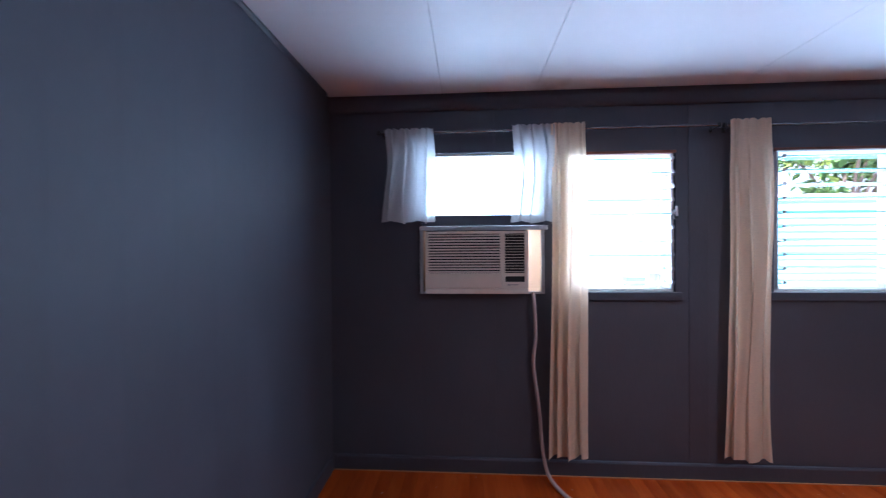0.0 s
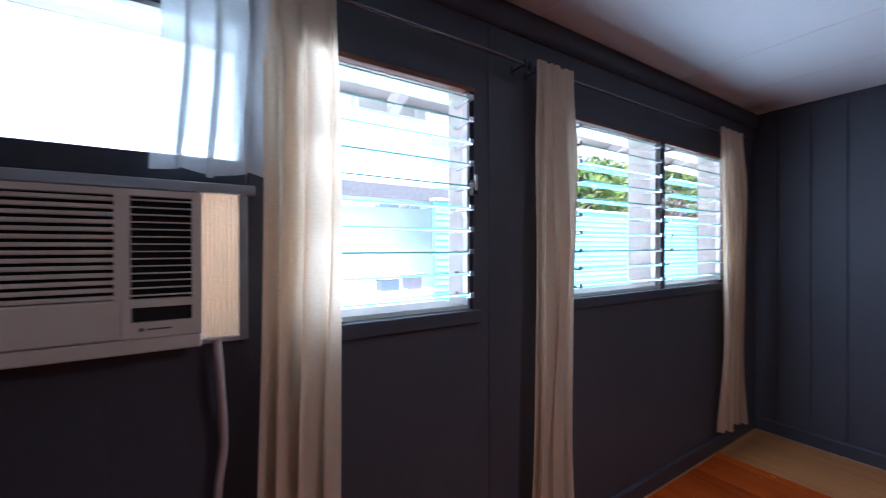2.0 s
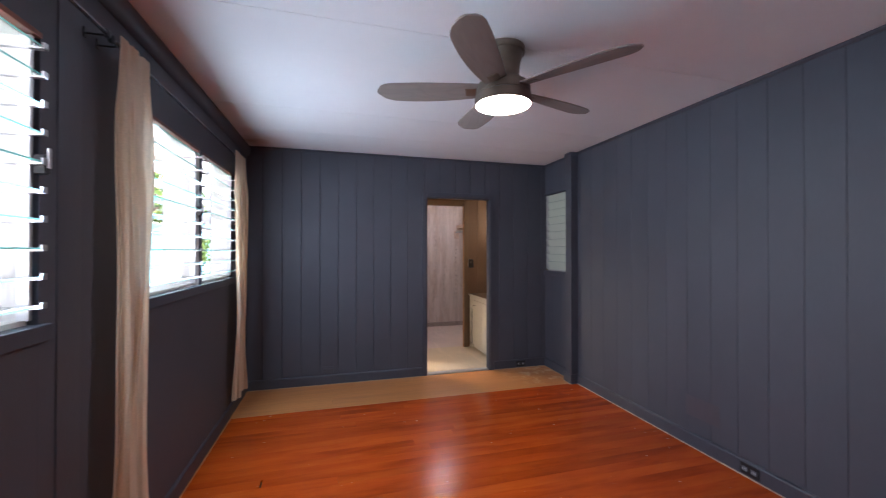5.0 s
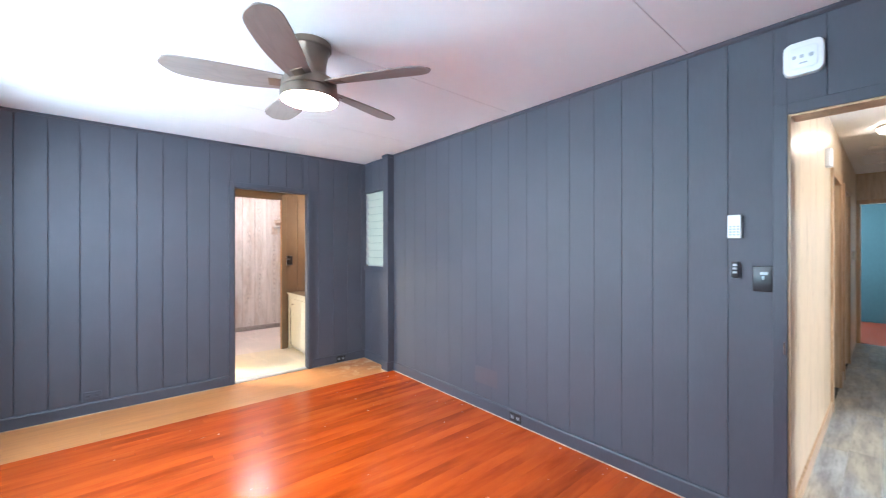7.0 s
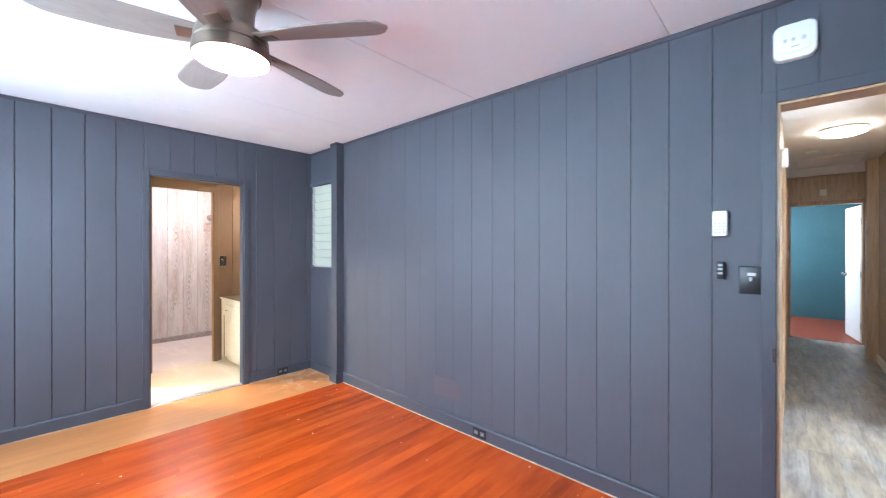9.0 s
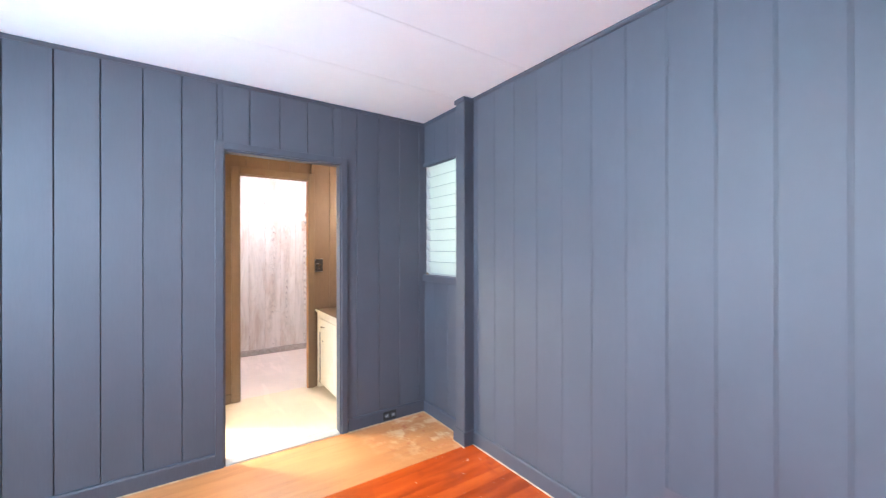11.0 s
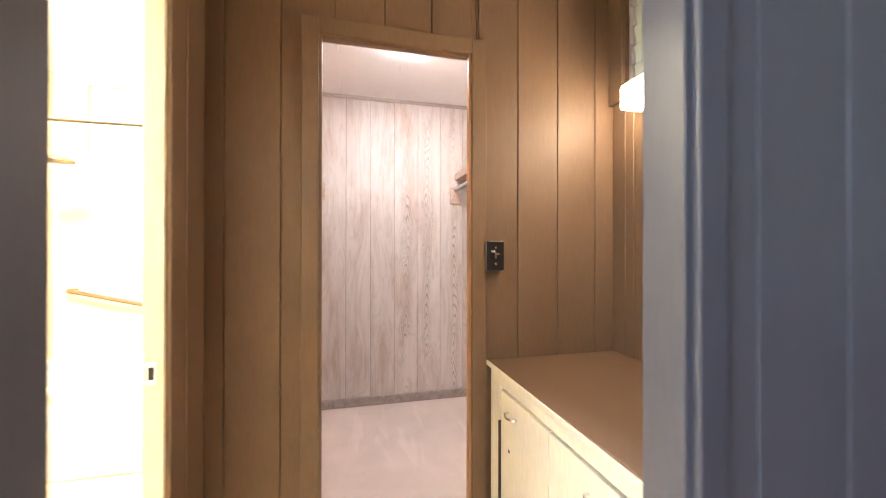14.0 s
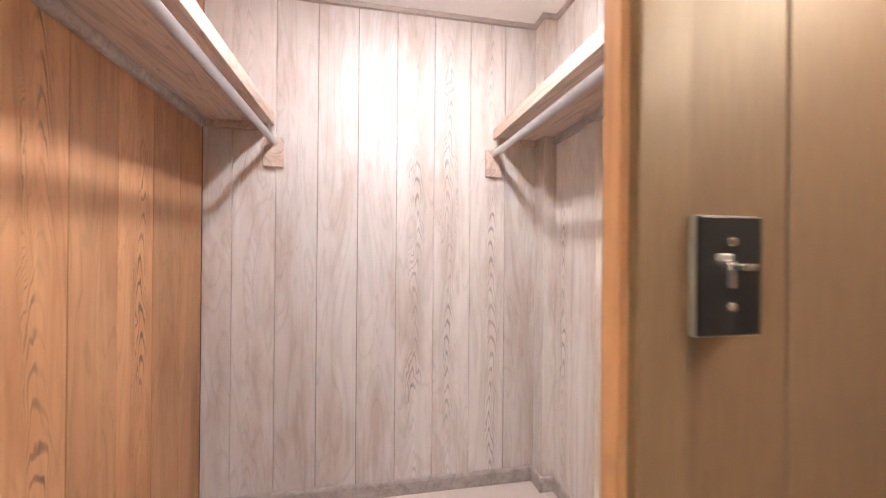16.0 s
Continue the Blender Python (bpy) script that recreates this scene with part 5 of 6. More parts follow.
def keypad():
    e = thing("alarm_keypad", "small white alarm keypad on the wall", "keypad", at=pose(0.391, Y0, 1.51))
    part("case", rbox(-0.03, 0.03, 0.0, 0.024, -0.06, 0.06, 0.006, 3), WHITE_PLASTIC, e, "", True)
    b = rbox(-0.0055, 0.0055, 0.0235, 0.0262, -0.0045, 0.0045, 0.001, 1)
    me = mesh_of("button", b, SIREN_GREY)
    for i in range(3):
        for j in range(4):
            k = new("button", me)
            k.parent = e
            k.matrix_basis = pose(-0.016 + 0.016 * i, 0, 0.0 - 0.014 * j)
    part("cover", rbox(-0.026, 0.026, 0.0235, 0.026, 0.018, 0.052, 0.002), WHITE_PLASTIC, e)


keypad()
e = thing("fan_remote", "dark grey fan remote in a wall cradle", "remote control", at=pose(0.388, Y0, 1.287))
part("cradle", rbox(-0.019, 0.019, 0.0, 0.012, -0.045, 0.02, 0.003), GREY_PLASTIC, e)
part("remote", rbox(-0.016, 0.016, 0.011, 0.026, -0.04, 0.043, 0.005, 3), BLACK, e, "", True)
for dz in (0.026, 0.008, -0.012):
    part("button", rbox(-0.009, 0.009, 0.0255, 0.028, dz - 0.005, dz + 0.005, 0.001, 1), SIREN_GREY, e)
e = thing("switch_box", "glossy black wall switch plate with a pale toggle", "light switch", at=pose(0.277, Y0, 1.247))
part("plate", rbox(-0.042, 0.042, 0.0, 0.012, -0.063, 0.063, 0.004, 3), BLACK, e, "", True)
part("toggle", rbox(-0.005, 0.005, 0.011, 0.022, -0.004, 0.014, 0.002), SIREN_GREY, e)
# pale grey chip painting in the reflection on the glossy plate
part("sticker", rbox(-0.018, 0.012, 0.0115, 0.0126, 0.020, 0.034, 0.0005), SIREN_GREY, e)


def outlet(m, label, face=None):
    e = thing("outlet", label, "outlet", "skirting outlets", m)
    part("plate", rbox(-0.058, 0.058, 0.0, 0.007, -0.035, 0.035, 0.003), face or BLACK, e)
    for dx in (-0.028, 0.028):
        part("socket", rbox(dx - 0.017, dx + 0.017, 0.0065, 0.0095, -0.014, 0.014, 0.003), face or GREY_PLASTIC, e)
        part("slot", boxes((dx - 0.008, dx - 0.004, 0.0092, 0.0099, -0.006, 0.006), (dx + 0.004, dx + 0.008, 0.0092, 0.0099, -0.006, 0.006)), DARK if face else SIREN_GREY, e)


outlet(pose(1.812, Y0 + 0.0172, 0.05), "black double outlet set in the skirting")
outlet(pose(X1 - 0.0172, -0.44, 0.05, 0, 0, 90), "black double outlet set in the skirting")
outlet(pose(X1, 1.81, 0.152, 0, 0, 90), "dark painted outlet above the skirting", TRIM_GREY)

PATCH = painted("patch_paint", (0.072, 0.067, 0.081), 0.40, 0.08, (9, 9, 1.2), 0.08, 0.45)
setting("trim", boxes((2.02, 2.28, Y0 + 0.0003, Y0 + 0.0012, 0.215, 0.36)), PATCH, "repainted patch in slightly glossier slate paint", "wall patch")

# ---- passage: cabinet, vanity light, switch ----
def cabinet():
    x0, x1, y0, y1, zt = VX0 + 0.012, 5.372, VY0, -0.185, 0.79
    e = thing("base_cabinet", "cream painted base cabinet with dark doors gaps and bow pulls", "cabinet", at=pose(0, 0, 0))
    part("body", rbox(x0, x1, y0 + 0.001, y1 - 0.02, 0.06, zt - 0.022, 0.003), CREAM, e)
    part("toe_kick", boxes((x0, x1, y0 + 0.001, y1 - 0.06, 0, 0.06)), CREAM, e)
    part("end_panel", rbox(x1 - 0.0, x1 + 0.018, y0 + 0.001, y1, 0, zt - 0.022, 0.002), CREAM, e)
    part("stile", rbox(5.30, x1, y1 - 0.02, y1 - 0.001, 0.06, zt - 0.022, 0.002), CREAM, e)
    part("stile", rbox(x0, x0 + 0.04, y1 - 0.02, y1 - 0.001, 0.06, zt - 0.022, 0.002), CREAM, e)
    part("rail", rbox(x0 + 0.04, 5.30, y1 - 0.02, y1 - 0.001, zt - 0.075, zt - 0.022, 0.002), CREAM, e)
    # solid near-black strip that draws the shade of the door gap
    part("gap", boxes((5.268, 5.299, y1 - 0.02, y1 + 0.003, 0.07, 0.57)), DARK, e, "near-black strip for the shaded gap beside the door")
    for a, b in ((4.90, 5.266), (x0 + 0.045, 4.895)):
        d = part("door", rbox(a, b, y1 - 0.018, y1 + 0.006, 0.075, zt - 0.082, 0.004), CREAM, e)
        hx = 5.155 if a > 4.8 else 4.66
        pts = spline([(hx + 0.035, y1 + 0.004, 0.645), (hx + 0.03, y1 + 0.022, 0.645), (hx, y1 + 0.03, 0.641), (hx - 0.03, y1 + 0.022, 0.645), (hx - 0.035, y1 + 0.004, 0.645)], 5)
        part("handle", tube(bmesh.new(), pts, 0.0045, 8), CHROME, d, "chrome bow pull", True)
    part("keyhole", lathe([(0, 0.003), (0.006, 0.002), (0.007, 0)], 10), DARK, e).matrix_basis = pose(5.186, y1 + 0.0055, 0.50, -90)
    t = tagged(part("countertop", rbox(x0 - 0.001, x1 + 0.022, y0 + 0.001, y1 + 0.012, zt - 0.018, zt, 0.004), WALL_BROWN), "brown painted cabinet top with small chips", "countertop")
    part("edge_strip", rbox(x0, x1 + 0.024, y1 + 0.0125, y1 + 0.019, zt - 0.021, zt - 0.001, 0.002), CREAM, t, "cream edge strip")


cabinet()


jalousie("window_6", *W_P, VY0, 0.1, 5, FROST, "closed frosted louvre window high over the vanity light", sign=-1, tilt=80, lining=CREAM, shadow=True)
setting("trim", rbox(W_P[1], VX1 - 0.001, VY0, VY0 + 0.022, W_P[2] - 0.03, VH - 0.03, 0.003), TRIM_BROWN, "dark brown window casing in the corner", "trim")
setting("trim", rbox(W_P[0] - 0.06, W_P[0], VY0, VY0 + 0.022, W_P[2] - 0.03, VH - 0.03, 0.003), TRIM_BROWN, "dark brown window casing", "trim")
setting("trim", rbox(W_P[0], W_P[1], VY0, VY0 + 0.021, W_P[2] - 0.03, W_P[2] - 0.001, 0.003), TRIM_BROWN, "dark brown window sill strip", "window sill")


def vanity_light():
    x0, x1, yb, yf = 4.60, 5.215, VY0, VY0 + 0.115
    e = thing("vanity_light", "lit frosted light bar on the wall under the louvre window", "wall lamp")
    part("back_plate", rbox(x0, x1, yb + 0.001, yb + 0.02, 1.845, 1.95, 0.003), WHITE, e)
    part("top_plate", rbox(x0, x1, yb + 0.0205, yf - 0.004, 1.944, 1.95, 0.002), BRONZE, e, "dark metal top edge")
    part("diffuser", rbox(x0 + 0.002, x1, yb + 0.021, yf - 0.002, 1.845, 1.943, 0.012, 3), VANITY_GLOW, e, "glowing warm frosted diffuser", True)
    part("bracket", tube(bmesh.new(), spline([(4.94, yf + 0.002, 1.848), (4.90, yf + 0.014, 1.836), (4.86, yf + 0.016, 1.842), (4.82, yf + 0.012, 1.87), (4.80, yf + 0.002, 1.91)], 5), 0.006, 8), CHROME, e, "curved chrome bracket", True)


vanity_light()
e = thing("switch_box", "black surface switch box with chrome toggles on brown boards", "light switch", at=pose(VX1, -0.196, 1.237, 0, 0, 90))
part("back_box", rbox(-0.041, 0.039, 0.0, 0.030, -0.066, 0.062, 0.003), STEEL, e, "dull steel box")
part("plate", rbox(-0.040, 0.039, 0.0302, 0.034, -0.064, 0.061, 0.002), BLACK, e, "glossy black plate")
for dz in (0.034, -0.034):
    part("screw", lathe([(0, 0.0035), (0.0045, 0.0025), (0.0055, 0)], 12), CHROME, e).matrix_basis = pose(-0.002, 0.0339, dz, -90)
part("toggle_slot", boxes((-0.006, 0.004, 0.0339, 0.0352, -0.014, 0.014)), CHROME, e)
part("toggle", rbox(-0.014, 0.002, 0.0345, 0.052, 0.004, 0.012, 0.002), CHROME, e)
part("pull_tab", rbox(0.002, 0.020, 0.0341, 0.040, 0.014, 0.022, 0.002), STEEL, e, "small bent metal tab")

# ---- closet fittings ----
def closet_side(yw, s, label):
    """Shelf, cleat and hanging rod along a closet side wall; s is the way into the room."""
    yf = yw + s * 0.30
    sh = thing("closet_shelf", label, "shelf", "closet shelves")
    part("board", rbox(CX0 + 0.001, CX1 - 0.001, yw + s * 0.001, yf, 1.866, 1.886, 0.002), CEDAR_SHELF, sh)
    part("front_lip", rbox(CX0 + 0.001, CX1 - 0.001, yf, yf + s * 0.019, 1.856, 1.912, 0.003), CEDAR_SHELF, sh)
    part("cleat", rbox(CX0 + 0.001, CX1 - 0.02, yw + s * 0.001, yw + s * 0.022, 1.823, 1.865, 0.003), CEDAR_TRIM, sh)
    part("end_cleat", rbox(CX1 - 0.02, CX1 - 0.001, yw + s * 0.022, yf - s * 0.005, 1.828, 1.865, 0.003), CEDAR_SHELF, sh)
    r = thing("hanging_rod", "galvanised steel hanging rod on cedar blocks", "rod", "closet rods")
    yr = yw + s * 0.318
    part("rod", tube(bmesh.new(), [(CX0 + 0.002, yr, 1.776), (CX1 - 0.019, yr, 1.776)], 0.0165, 16), STEEL, r, "", True)
    for x in (CX0 + 0.001, CX1 - 0.02):
        part("block", rbox(x, x + 0.019, yr - 0.045, yr + 0.045, 1.655, 1.798, 0.003), CEDAR_SHELF, r)


closet_side(CY1, -1, "whitewashed cedar shelf on the raw cedar side")
closet_side(CY0, 1, "whitewashed cedar shelf on the washed side")
e = thing("closet_lamp", "round closet ceiling lamp, lit", "ceiling lamp", at=pose(6.05, 0.045, CH))
part("base", lathe([(0, -0.0005), (0.095, -0.0005), (0.096, -0.022), (0.088, -0.024), (0, -0.018)], 28), WHITE_PLASTIC, e, "", True)
part("diffuser", lathe([(0.086, -0.0235), (0.084, -0.034), (0.072, -0.042), (0.04, -0.048), (0.0, -0.05)], 32), CLOSET_GLOW, e, "glowing shallow round diffuser", True)
e = thing("ceiling_hook", "tiny metal cup hook in the closet ceiling", "hook", at=pose(6.42, 0.07, CH))
part("hook", tube(bmesh.new(), spline([(0, 0, 0), (0, 0, -0.015), (0.008, 0, -0.024), (0.016, 0, -0.018)], 5), 0.0025, 6), STEEL, e)

# ---- bath fittings ----
e = thing("shower_rod", "bronze shower curtain rod across the bath", "shower rod")
part("rod", tube(bmesh.new(), [(6.22, 1.091, 1.93), (6.22, BY1 - 0.001, 1.93)], 0.0125, 12), OLD_BRONZE, e, "", True)
e = thing("grab_bar", "bronze grab bar on the shower wall", "grab bar")
part("bar", tube(bmesh.new(), spline([(BX1, 2.27, 0.975), (BX1 - 0.05, 2.27, 0.975), (BX1 - 0.055, 2.2, 0.96), (BX1 - 0.055, 1.75, 0.85), (BX1 - 0.05, 1.68, 0.835), (BX1, 1.68, 0.835)], 5), 0.015, 12), BRASS, e, "", True)
for y, z in ((2.27, 0.975), (1.68, 0.835)):
    part("flange", lathe([(0, 0.008), (0.034, 0.006), (0.036, 0)], 20), CHROME, e, "", True).matrix_basis = pose(BX1 - 0.0005, y, z, 0, -90, 0)
e = thing("wall_shower", "chrome shower head on a bent arm", "shower")
part("arm", tube(bmesh.new(), spline([(6.66, BY1, 1.98), (6.66, BY1 - 0.2, 1.97), (6.66, BY1 - 0.44, 1.85)], 6), 0.011, 10), CHROME, e, "", True)
part("head", lathe([(0, 0.03), (0.02, 0.03), (0.085, 0.008), (0.09, -0.004), (0.0, -0.006)], 28, cx=6.66, cy=BY1 - 0.49, cz=1.80), BRASS, e, "", True)


def bathtub(x0, x1, y0, y1, h):
    e = thing("bathtub", "white enamel bathtub along the shower wall", "bathtub")
    part("apron", rbox(x0, x0 + 0.05, y0, y1, 0.0, h - 0.03, 0.01, 3), WHITE_PLASTIC, e, "", True)
    part("back_panel", rbox(x1 - 0.04, x1, y0, y1, 0.0, h - 0.03, 0.01), WHITE_PLASTIC, e)
    part("tub_floor", rbox(x0 + 0.05, x1 - 0.04, y0, y1, 0.05, 0.11, 0.01), WHITE_PLASTIC, e)
    for a, b in ((y0, y0 + 0.08), (y1 - 0.08, y1)):
        part("tub_end", rbox(x0 + 0.05, x1 - 0.04, a, b, 0.11, h - 0.03, 0.02, 3), WHITE_PLASTIC, e, "", True)
    part("rim", boxes((x0 - 0.015, x0 + 0.075, y0, y1, h - 0.03, h), (x1 - 0.06, x1, y0, y1, h - 0.03, h), (x0 + 0.075, x1 - 0.06, y0, y0 + 0.1, h - 0.03, h), (x0 + 0.075, x1 - 0.06, y1 - 0.1, y1, h - 0.03, h)), WHITE_PLASTIC, e)


bathtub(6.36, BX1 - 0.002, 1.092, BY1 - 0.002, 0.5)
e = thing("bath_lamp", "round lit bath ceiling lamp", "ceiling lamp", at=pose(5.75, 1.85, VH))
part("base", lathe([(0, -0.0005), (0.15, -0.0005), (0.152, -0.02), (0, -0.02)], 32), WHITE_PLASTIC, e, "", True)
part("diffuser", lathe([(0.148, -0.02), (0.14, -0.05), (0.09, -0.07), (0, -0.078)], 32), BATH_GLOW, e, "glowing warm dome", True)

# ---- hall fittings ----
e = thing("hall_lamp", "round flush hall ceiling lamp, lit", "ceiling lamp", at=pose(-0.206, -3.63, 2.5))
part("base", lathe([(0, -0.0005), (0.16, -0.0005), (0.162, -0.022), (0, -0.022)], 32), WHITE_PLASTIC, e, "", True)
part("diffuser", lathe([(0.158, -0.022), (0.15, -0.05), (0.1, -0.066), (0, -0.072)], 32), HALL_GLOW, e, "glowing white dome", True)
e = thing("smoke_detector", "white round smoke detector on the hall ceiling", "smoke detector", at=pose(-0.03, -4.6, 2.5))
part("case", lathe([(0, -0.0005), (0.065, -0.0005), (0.066, -0.02), (0.045, -0.036), (0, -0.038)], 28), WHITE_PLASTIC, e, "", True)
e = thing("attic_hatch", "white framed attic hatch in the hall ceiling", "hatch", at=pose(-0.2, -5.4, 2.5))
part("frame", boxes((-0.33, 0.33, -0.4, -0.36, -0.014, -0.0005), (-0.33, 0.33, 0.36, 0.4, -0.014, -0.0005), (-0.33, -0.29, -0.36, 0.36, -0.014, -0.0005), (0.29, 0.33, -0.36, 0.36, -0.014, -0.0005)), WHITE, e)
part("panel", boxes((-0.29, 0.29, -0.36, 0.36, -0.006, -0.0005)), CEIL_WHITE, e)
e = thing("wall_sensor", "small white sensor over the end door", "sensor", at=pose(-0.2, HY, 2.235))
part("case", rbox(-0.035, 0.035, 0.0, 0.04, -0.05, 0.05, 0.012, 3), WHITE_PLASTIC, e, "", True)
e = thing("wall_speaker", "white door chime box on the hall wall", "door chime", at=pose(HX1, -2.62, 2.11, 0, 0, 90))
part("case", rbox(-0.05, 0.05, 0, 0.04, -0.07, 0.07, 0.008, 3), WHITE_PLASTIC, e, "", True)
e = thing("thermostat", "cream wall thermostat in the hall", "thermostat", at=pose(HX1, -5.9, 1.3, 0, 0, 90))
part("case", rbox(-0.05, 0.05, 0, 0.03, -0.06, 0.06, 0.006, 3), WHITE_PLASTIC, e, "", True)
e = thing("door_1", "white panel door standing open at the hall's end", "door", at=pose(HX0 + 0.045, HY - 0.1, 0, 0, 0, -82))
part("leaf", rbox(0, 0.74, -0.035, 0.0, 0.012, 2.03, 0.003), WHITE, e)
for z in (0.25, 1.0, 1.8):
    part("hinge", boxes((-0.004, 0.02, -0.0395, 0.0035, z - 0.045, z + 0.045)), STEEL, e)
k = part("door_handle", lathe([(0, 0.065), (0.022, 0.062), (0.028, 0.045), (0.012, 0.025), (0.012, 0.008), (0.032, 0.006), (0.033, 0)], 20), CHROME, e, "chrome knob", True)
k.matrix_basis = pose(0.68, 0.0, 0.98, -90)
e = thing("door_2", "tan wood door, shut, in the hall", "door", at=pose(HX1 + 0.06, -3.86, 0, 0, 0, 90))
part("leaf", rbox(0.005, 0.80, -0.03, 0.0, 0.01, 2.025, 0.003), HALL_WOOD, e)
e = thing("door_2", "tan wood door, shut, in the hall", "door", at=pose(HX1 + 0.06, -5.11, 0, 0, 0, 90))
part("leaf", rbox(0.005, 0.80, -0.03, 0.0, 0.01, 2.025, 0.003), HALL_WOOD, e)

# ---- outdoors ----
bm = bmesh.new()
v = [bm.verts.new(p) for p in ((-400, -400, -0.35), (400, -400, -0.35), (400, 400, -0.35), (-400, 400, -0.35))]
bm.faces.new(v)
setting("ground", bm, CONCRETE, "pale bright concrete yard", "ground")

def fence(x0, x1, y, top):
    e = thing("siding_fence", "turquoise clapboard wall across the yard", "fence", at=pose(x0, y, -0.35))
    part("frame", boxes((0, x1 - x0, 0.03, 0.12, 0, top + 0.35)), SIDING_BLUE, e)
    n = int((top + 0.3) / 0.14)
    me = mesh_of("board", prism([(0.03, 0), (-0.012, 0.0), (0.012, 0.145), (0.03, 0.145)], "x", 0, x1 - x0), SIDING_BLUE)
    for i in range(n):
        b = new("board", me)
        b.parent, b.matrix_basis = e, pose(0, 0, i * 0.14)
    part("cap", boxes((-0.03, x1 - x0 + 0.03, -0.05, 0.16, top + 0.35, top + 0.4)), SIDING_WHITE, e, "white cap board")
    return e


fence(4.75, 24.0, 8.3, 2.45)


def neighbour(x0, x1, y, wall_h):
    e = thing("house", "pale neighbour house with a grey hipped roof", "house", at=pose(x0, y, -0.35))
    L = x1 - x0
    part("wall", boxes((0, L, 0, 6, 0, wall_h)), SIDING_PALE, e, "pale turquoise clapboard")
    part("fascia", boxes((-0.9, L + 0.9, -0.95, -0.905, wall_h - 0.16, wall_h + 0.17)), FASCIA_GREY, e, "dark grey fascia board")
    for x in (0.5, 3.2, 6.0, L - 0.1):
        part("post", rbox(x, x + 0.1, -0.85, -0.75, 0, wall_h - 0.001, 0.006), SIDING_WHITE, e)
    bm = bmesh.new()
    b = [bm.verts.new(p) for p in ((-0.9, -0.9, wall_h), (L + 0.9, -0.9, wall_h), (L + 0.9, 6.9, wall_h), (-0.9, 6.9, wall_h))]
    b2 = [bm.verts.new(p) for p in ((-0.9, -0.9, wall_h + 0.16), (L + 0.9, -0.9, wall_h + 0.16), (L + 0.9, 6.9, wall_h + 0.16), (-0.9, 6.9, wall_h + 0.16))]
    r = [bm.verts.new(p) for p in ((2.6, 3, wall_h + 1.5), (L - 2.6, 3, wall_h + 1.5))]
    bm.faces.new(b[::-1])
    for i in range(4):
        bm.faces.new((b[i], b[(i + 1) % 4], b2[(i + 1) % 4], b2[i]))
    bm.faces.new((b2[0], b2[1], r[1], r[0]))
    bm.faces.new((b2[2], b2[3], r[0], r[1]))
    bm.faces.new((b2[1], b2[2], r[1]))
    bm.faces.new((b2[3], b2[0], r[0]))
    part("roof", bm, ROOF_PALE, e)
    for x in (1.2, 4.0, 6.6):
        if x + 1.3 < L:
            w = part("window", boxes((x, x + 1.2, -0.05, -0.001, 1.05, 2.15)), SIDING_WHITE, e)
            for k in range(2):
                part("pane", boxes((x + 0.06 + 0.56 * k, x + 0.58 + 0.56 * k, -0.062, -0.051, 1.11, 2.09)), PANE_DARK, w)
    return e


neighbour(-6.0, 5.6, 9.6, 2.98)


def yard_bench(x, y):
    """Work bench in the yard with tubs and a potted plant on it."""
    e = thing("work_bench", "white work bench standing in the bright yard", "bench", at=pose(x, y, -0.35))
    part("bench_top", rbox(0, 1.5, 0, 0.6, 1.0, 1.05, 0.006), SIDING_WHITE, e)
    for a in (0.05, 1.39):
        for b in (0.05, 0.49):
            part("leg", rbox(a, a + 0.06, b, b + 0.06, 0, 1.0, 0.004), SIDING_WHITE, e)
    for k, (u, w, h, m) in enumerate(((0.1, 0.3, 0.14, SIDING_WHITE), (0.5, 0.34, 0.2, PANE_DARK), (1.02, 0.26, 0.26, GREY_PLASTIC))):
        s = thing("storage_tub", "plastic storage tub on the yard bench", "tub", "tubs on the bench", pose(x + u, y + 0.12, 0.7))
        part("tub", rbox(0, w, 0, 0.3, 0, h, 0.02), m, s)
        part("lid", rbox(-0.012, w + 0.012, -0.012, 0.312, h - 0.001, h + 0.03, 0.008), SIDING_WHITE, s)


yard_bench(2.6, 7.2)


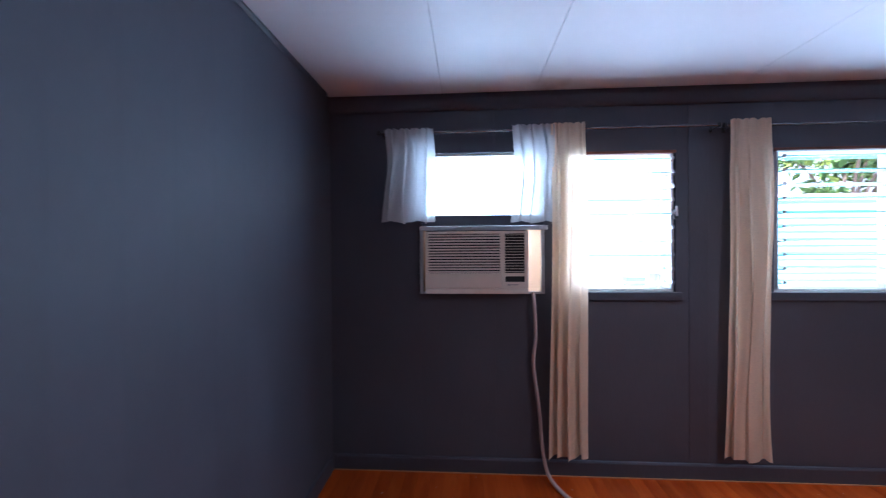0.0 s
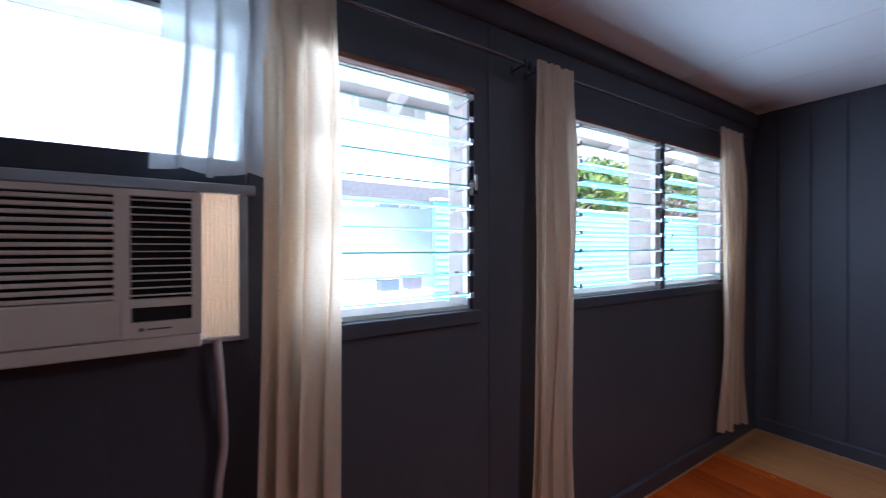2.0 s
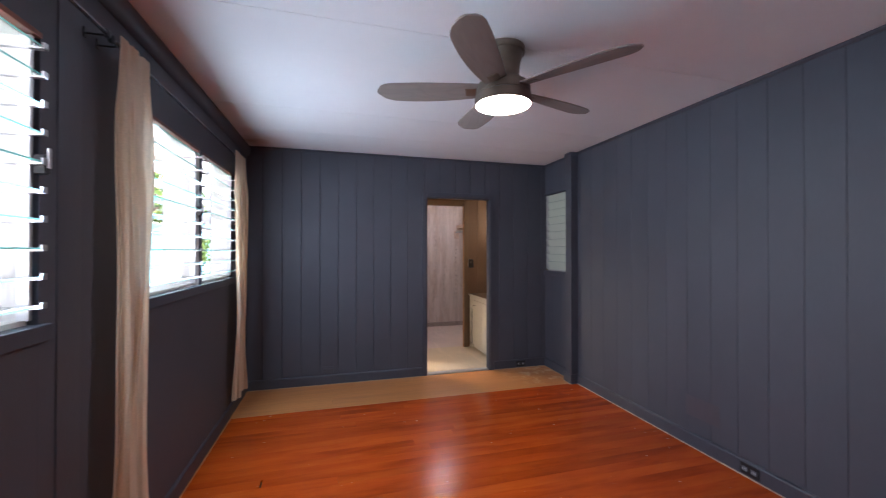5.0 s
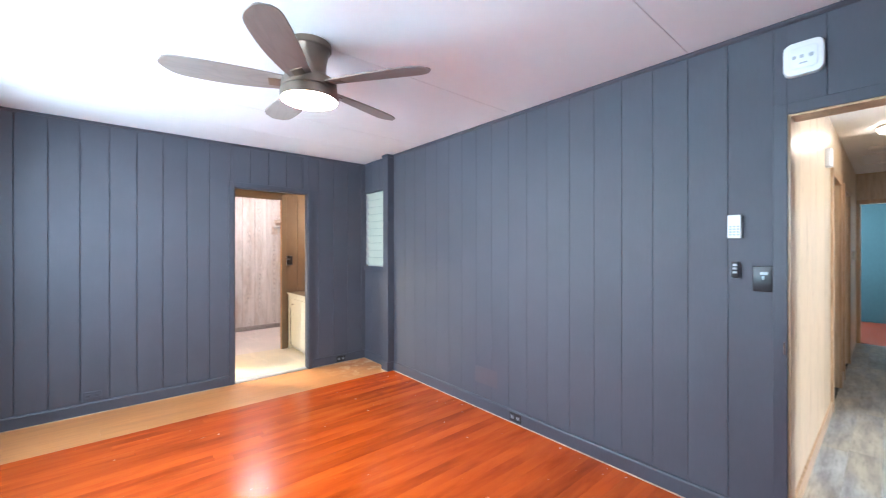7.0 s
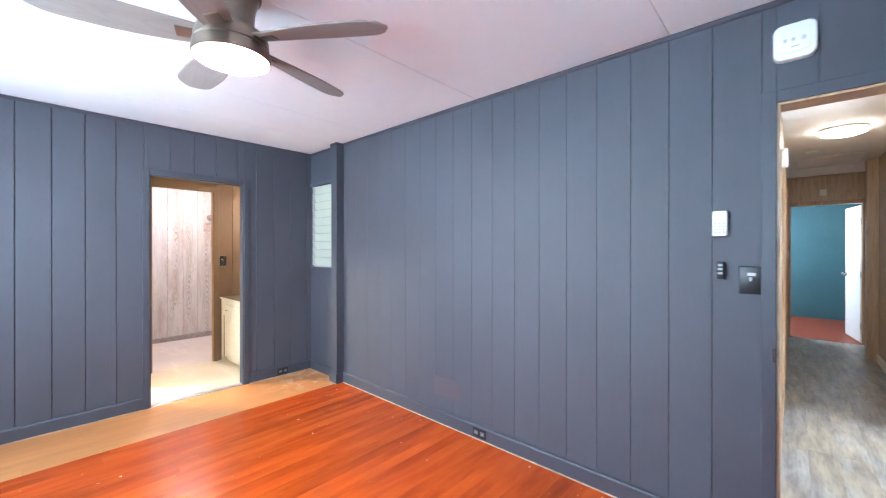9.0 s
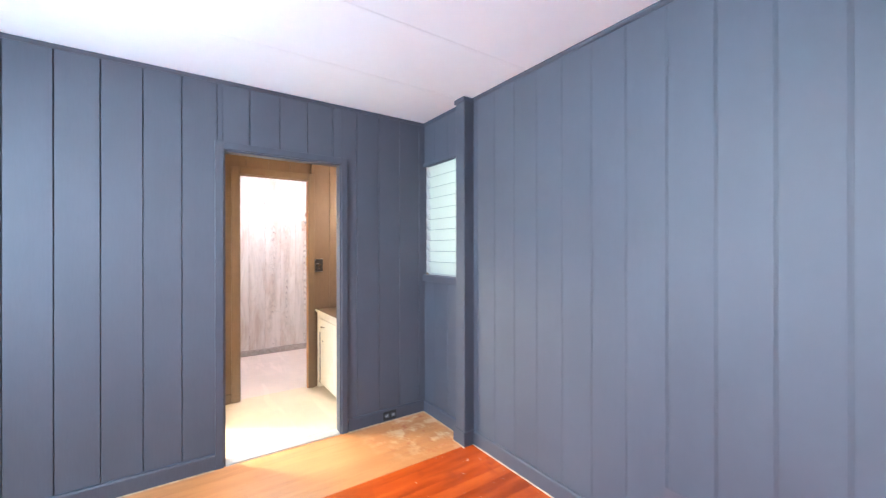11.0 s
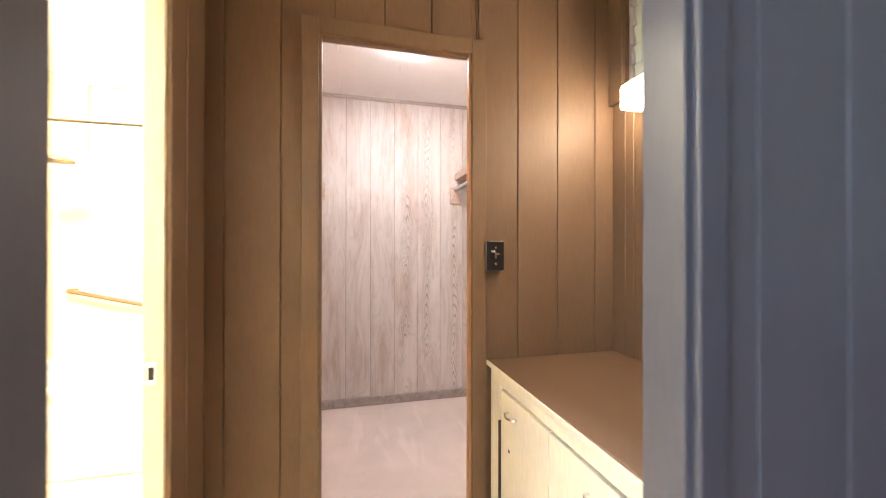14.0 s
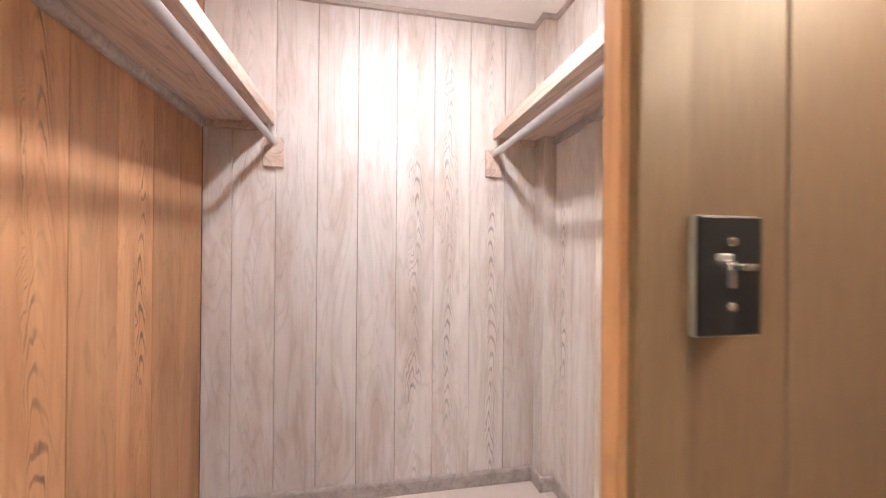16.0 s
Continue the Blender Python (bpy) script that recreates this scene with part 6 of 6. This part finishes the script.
def tree(x, y, h, r, seed, n=900):
    rnd = random.Random(seed)
    e = thing("tree", "leafy green yard tree with an uneven crown", "tree", "yard trees", pose(x, y, -0.35))
    bm = bmesh.new()
    tube(bm, spline([(0, 0, 0), (0.08, 0.02, h * 0.3), (-0.05, 0.05, h * 0.6)], 4), 0.13, 8)
    clumps = []
    for k in range(9):
        a, q = rnd.uniform(0, 6.28), rnd.uniform(0.3, 0.85) * r
        p = (q * math.cos(a), q * math.sin(a), h * rnd.uniform(0.5, 0.95))
        clumps.append((p, rnd.uniform(0.3, 0.5) * r))
        tube(bm, spline([(0, 0.02, h * rnd.uniform(0.3, 0.5)), (p[0] * 0.5, p[1] * 0.5, p[2] * 0.8), p], 3), 0.04, 6)
    part("trunk", bm, BARK, e)
    verts, faces = [], []
    for i in range(n):
        c, s = rnd.choice(clumps)
        d = Vector((rnd.gauss(0, 1), rnd.gauss(0, 1), rnd.gauss(0, 0.75)))
        d = d.normalized() * s * rnd.uniform(0.4, 1.1)
        p = Vector(c) + d
        a = Vector((rnd.gauss(0, 1), rnd.gauss(0, 1), rnd.gauss(0, 1))).normalized() * rnd.uniform(0.09, 0.2)
        b = a.cross(Vector((rnd.gauss(0, 1), rnd.gauss(0, 1), rnd.gauss(0, 1)))).normalized() * a.length * 0.45
        o = len(verts)
        verts += [p - a, p + b, p + a, p - b]
        faces.append((o, o + 1, o + 2, o + 3))
    me = bpy.data.meshes.new("crown")
    me.from_pydata(verts, [], faces)
    me.materials.append(LEAF)
    c = new("crown", me)
    c.parent = e


tree(10.3, 11.0, 5.0, 1.7, 1, 1600)
tree(12.5, 11.5, 6.0, 2.4, 2, 1800)
tree(16.5, 9.5, 5.5, 2.5, 3, 1800)
tree(19.5, 13.0, 6.5, 2.6, 4, 1400)
tree(15.5, 6.9, 2.2, 0.9, 5, 600)

# ---- pieces: wall boards, floor boards ----
lay_boards()


def floor_boards(parent, x0, x1, y0, y1, width, length, material, gap, seed, top=0.0, name="floorboard", thick=0.014):
    rnd = random.Random(seed)
    cache = {}
    n = max(1, round((x1 - x0) / width))
    w = (x1 - x0) / n
    for i in range(n):
        y = y0
        first = True
        while y < y1 - 0.01:
            L = length * rnd.uniform(0.45, 1.0) if first else length
            L = min(L, y1 - y)
            if y1 - (y + L) < 0.25:
                L = y1 - y
            first = False
            key = round(L, 2)
            L2 = L
            if key not in cache:
                bm = bmesh.new()
                c = 0.0002
                prof = [(-w / 2 + gap / 2, -thick), (w / 2 - gap / 2, -thick), (w / 2 - gap / 2, -c), (w / 2 - gap / 2 - c, 0), (-w / 2 + gap / 2 + c, 0), (-w / 2 + gap / 2, -c)]
                a = [bm.verts.new((p, gap / 2, q)) for p, q in prof]
                b = [bm.verts.new((p, L2 - gap / 2, q)) for p, q in prof]
                for k in range(6):
                    j = (k + 1) % 6
                    bm.faces.new((a[k], b[k], b[j], a[j]))
                bm.faces.new(a[::-1])
                bm.faces.new(b)
                bmesh.ops.recalc_face_normals(bm, faces=bm.faces[:])
                cache[key] = mesh_of(name, bm, material)
            p = new(name, cache[key])
            p.parent = parent
            p.matrix_basis = pose(x0 + (i + 0.5) * w, y, top)
            y += L
    return n


floor_boards(floor, X0, 3.605, Y0, Y1, 0.083, 3.0, RED_FLOOR, 0.0004, 5)
floor_boards(floor, 3.605, 3.70, Y0, Y1, 0.095, 3.6, TAN_FLOOR, 0.0010, 7)
floor_boards(floor, 3.70, X1, Y0, Y1, 0.145, 3.6, TAN_FLOOR, 0.0006, 9)
hall_floor = bpy.data.objects["floor_hall"]
floor_boards(hall_floor, HX0 - 0.05, HX1, HY, Y0 - 0.02, 0.15, 0.95, HALL_FLOOR, 0.0008, 11, -0.001, "vinyl_plank", 0.01)
floor_boards(bpy.data.objects["floor_teal_room"], -1.9, 1.5, -9.3, HY - 0.02, 0.1, 2.6, TEAL_RED, 0.0006, 13, -0.001)
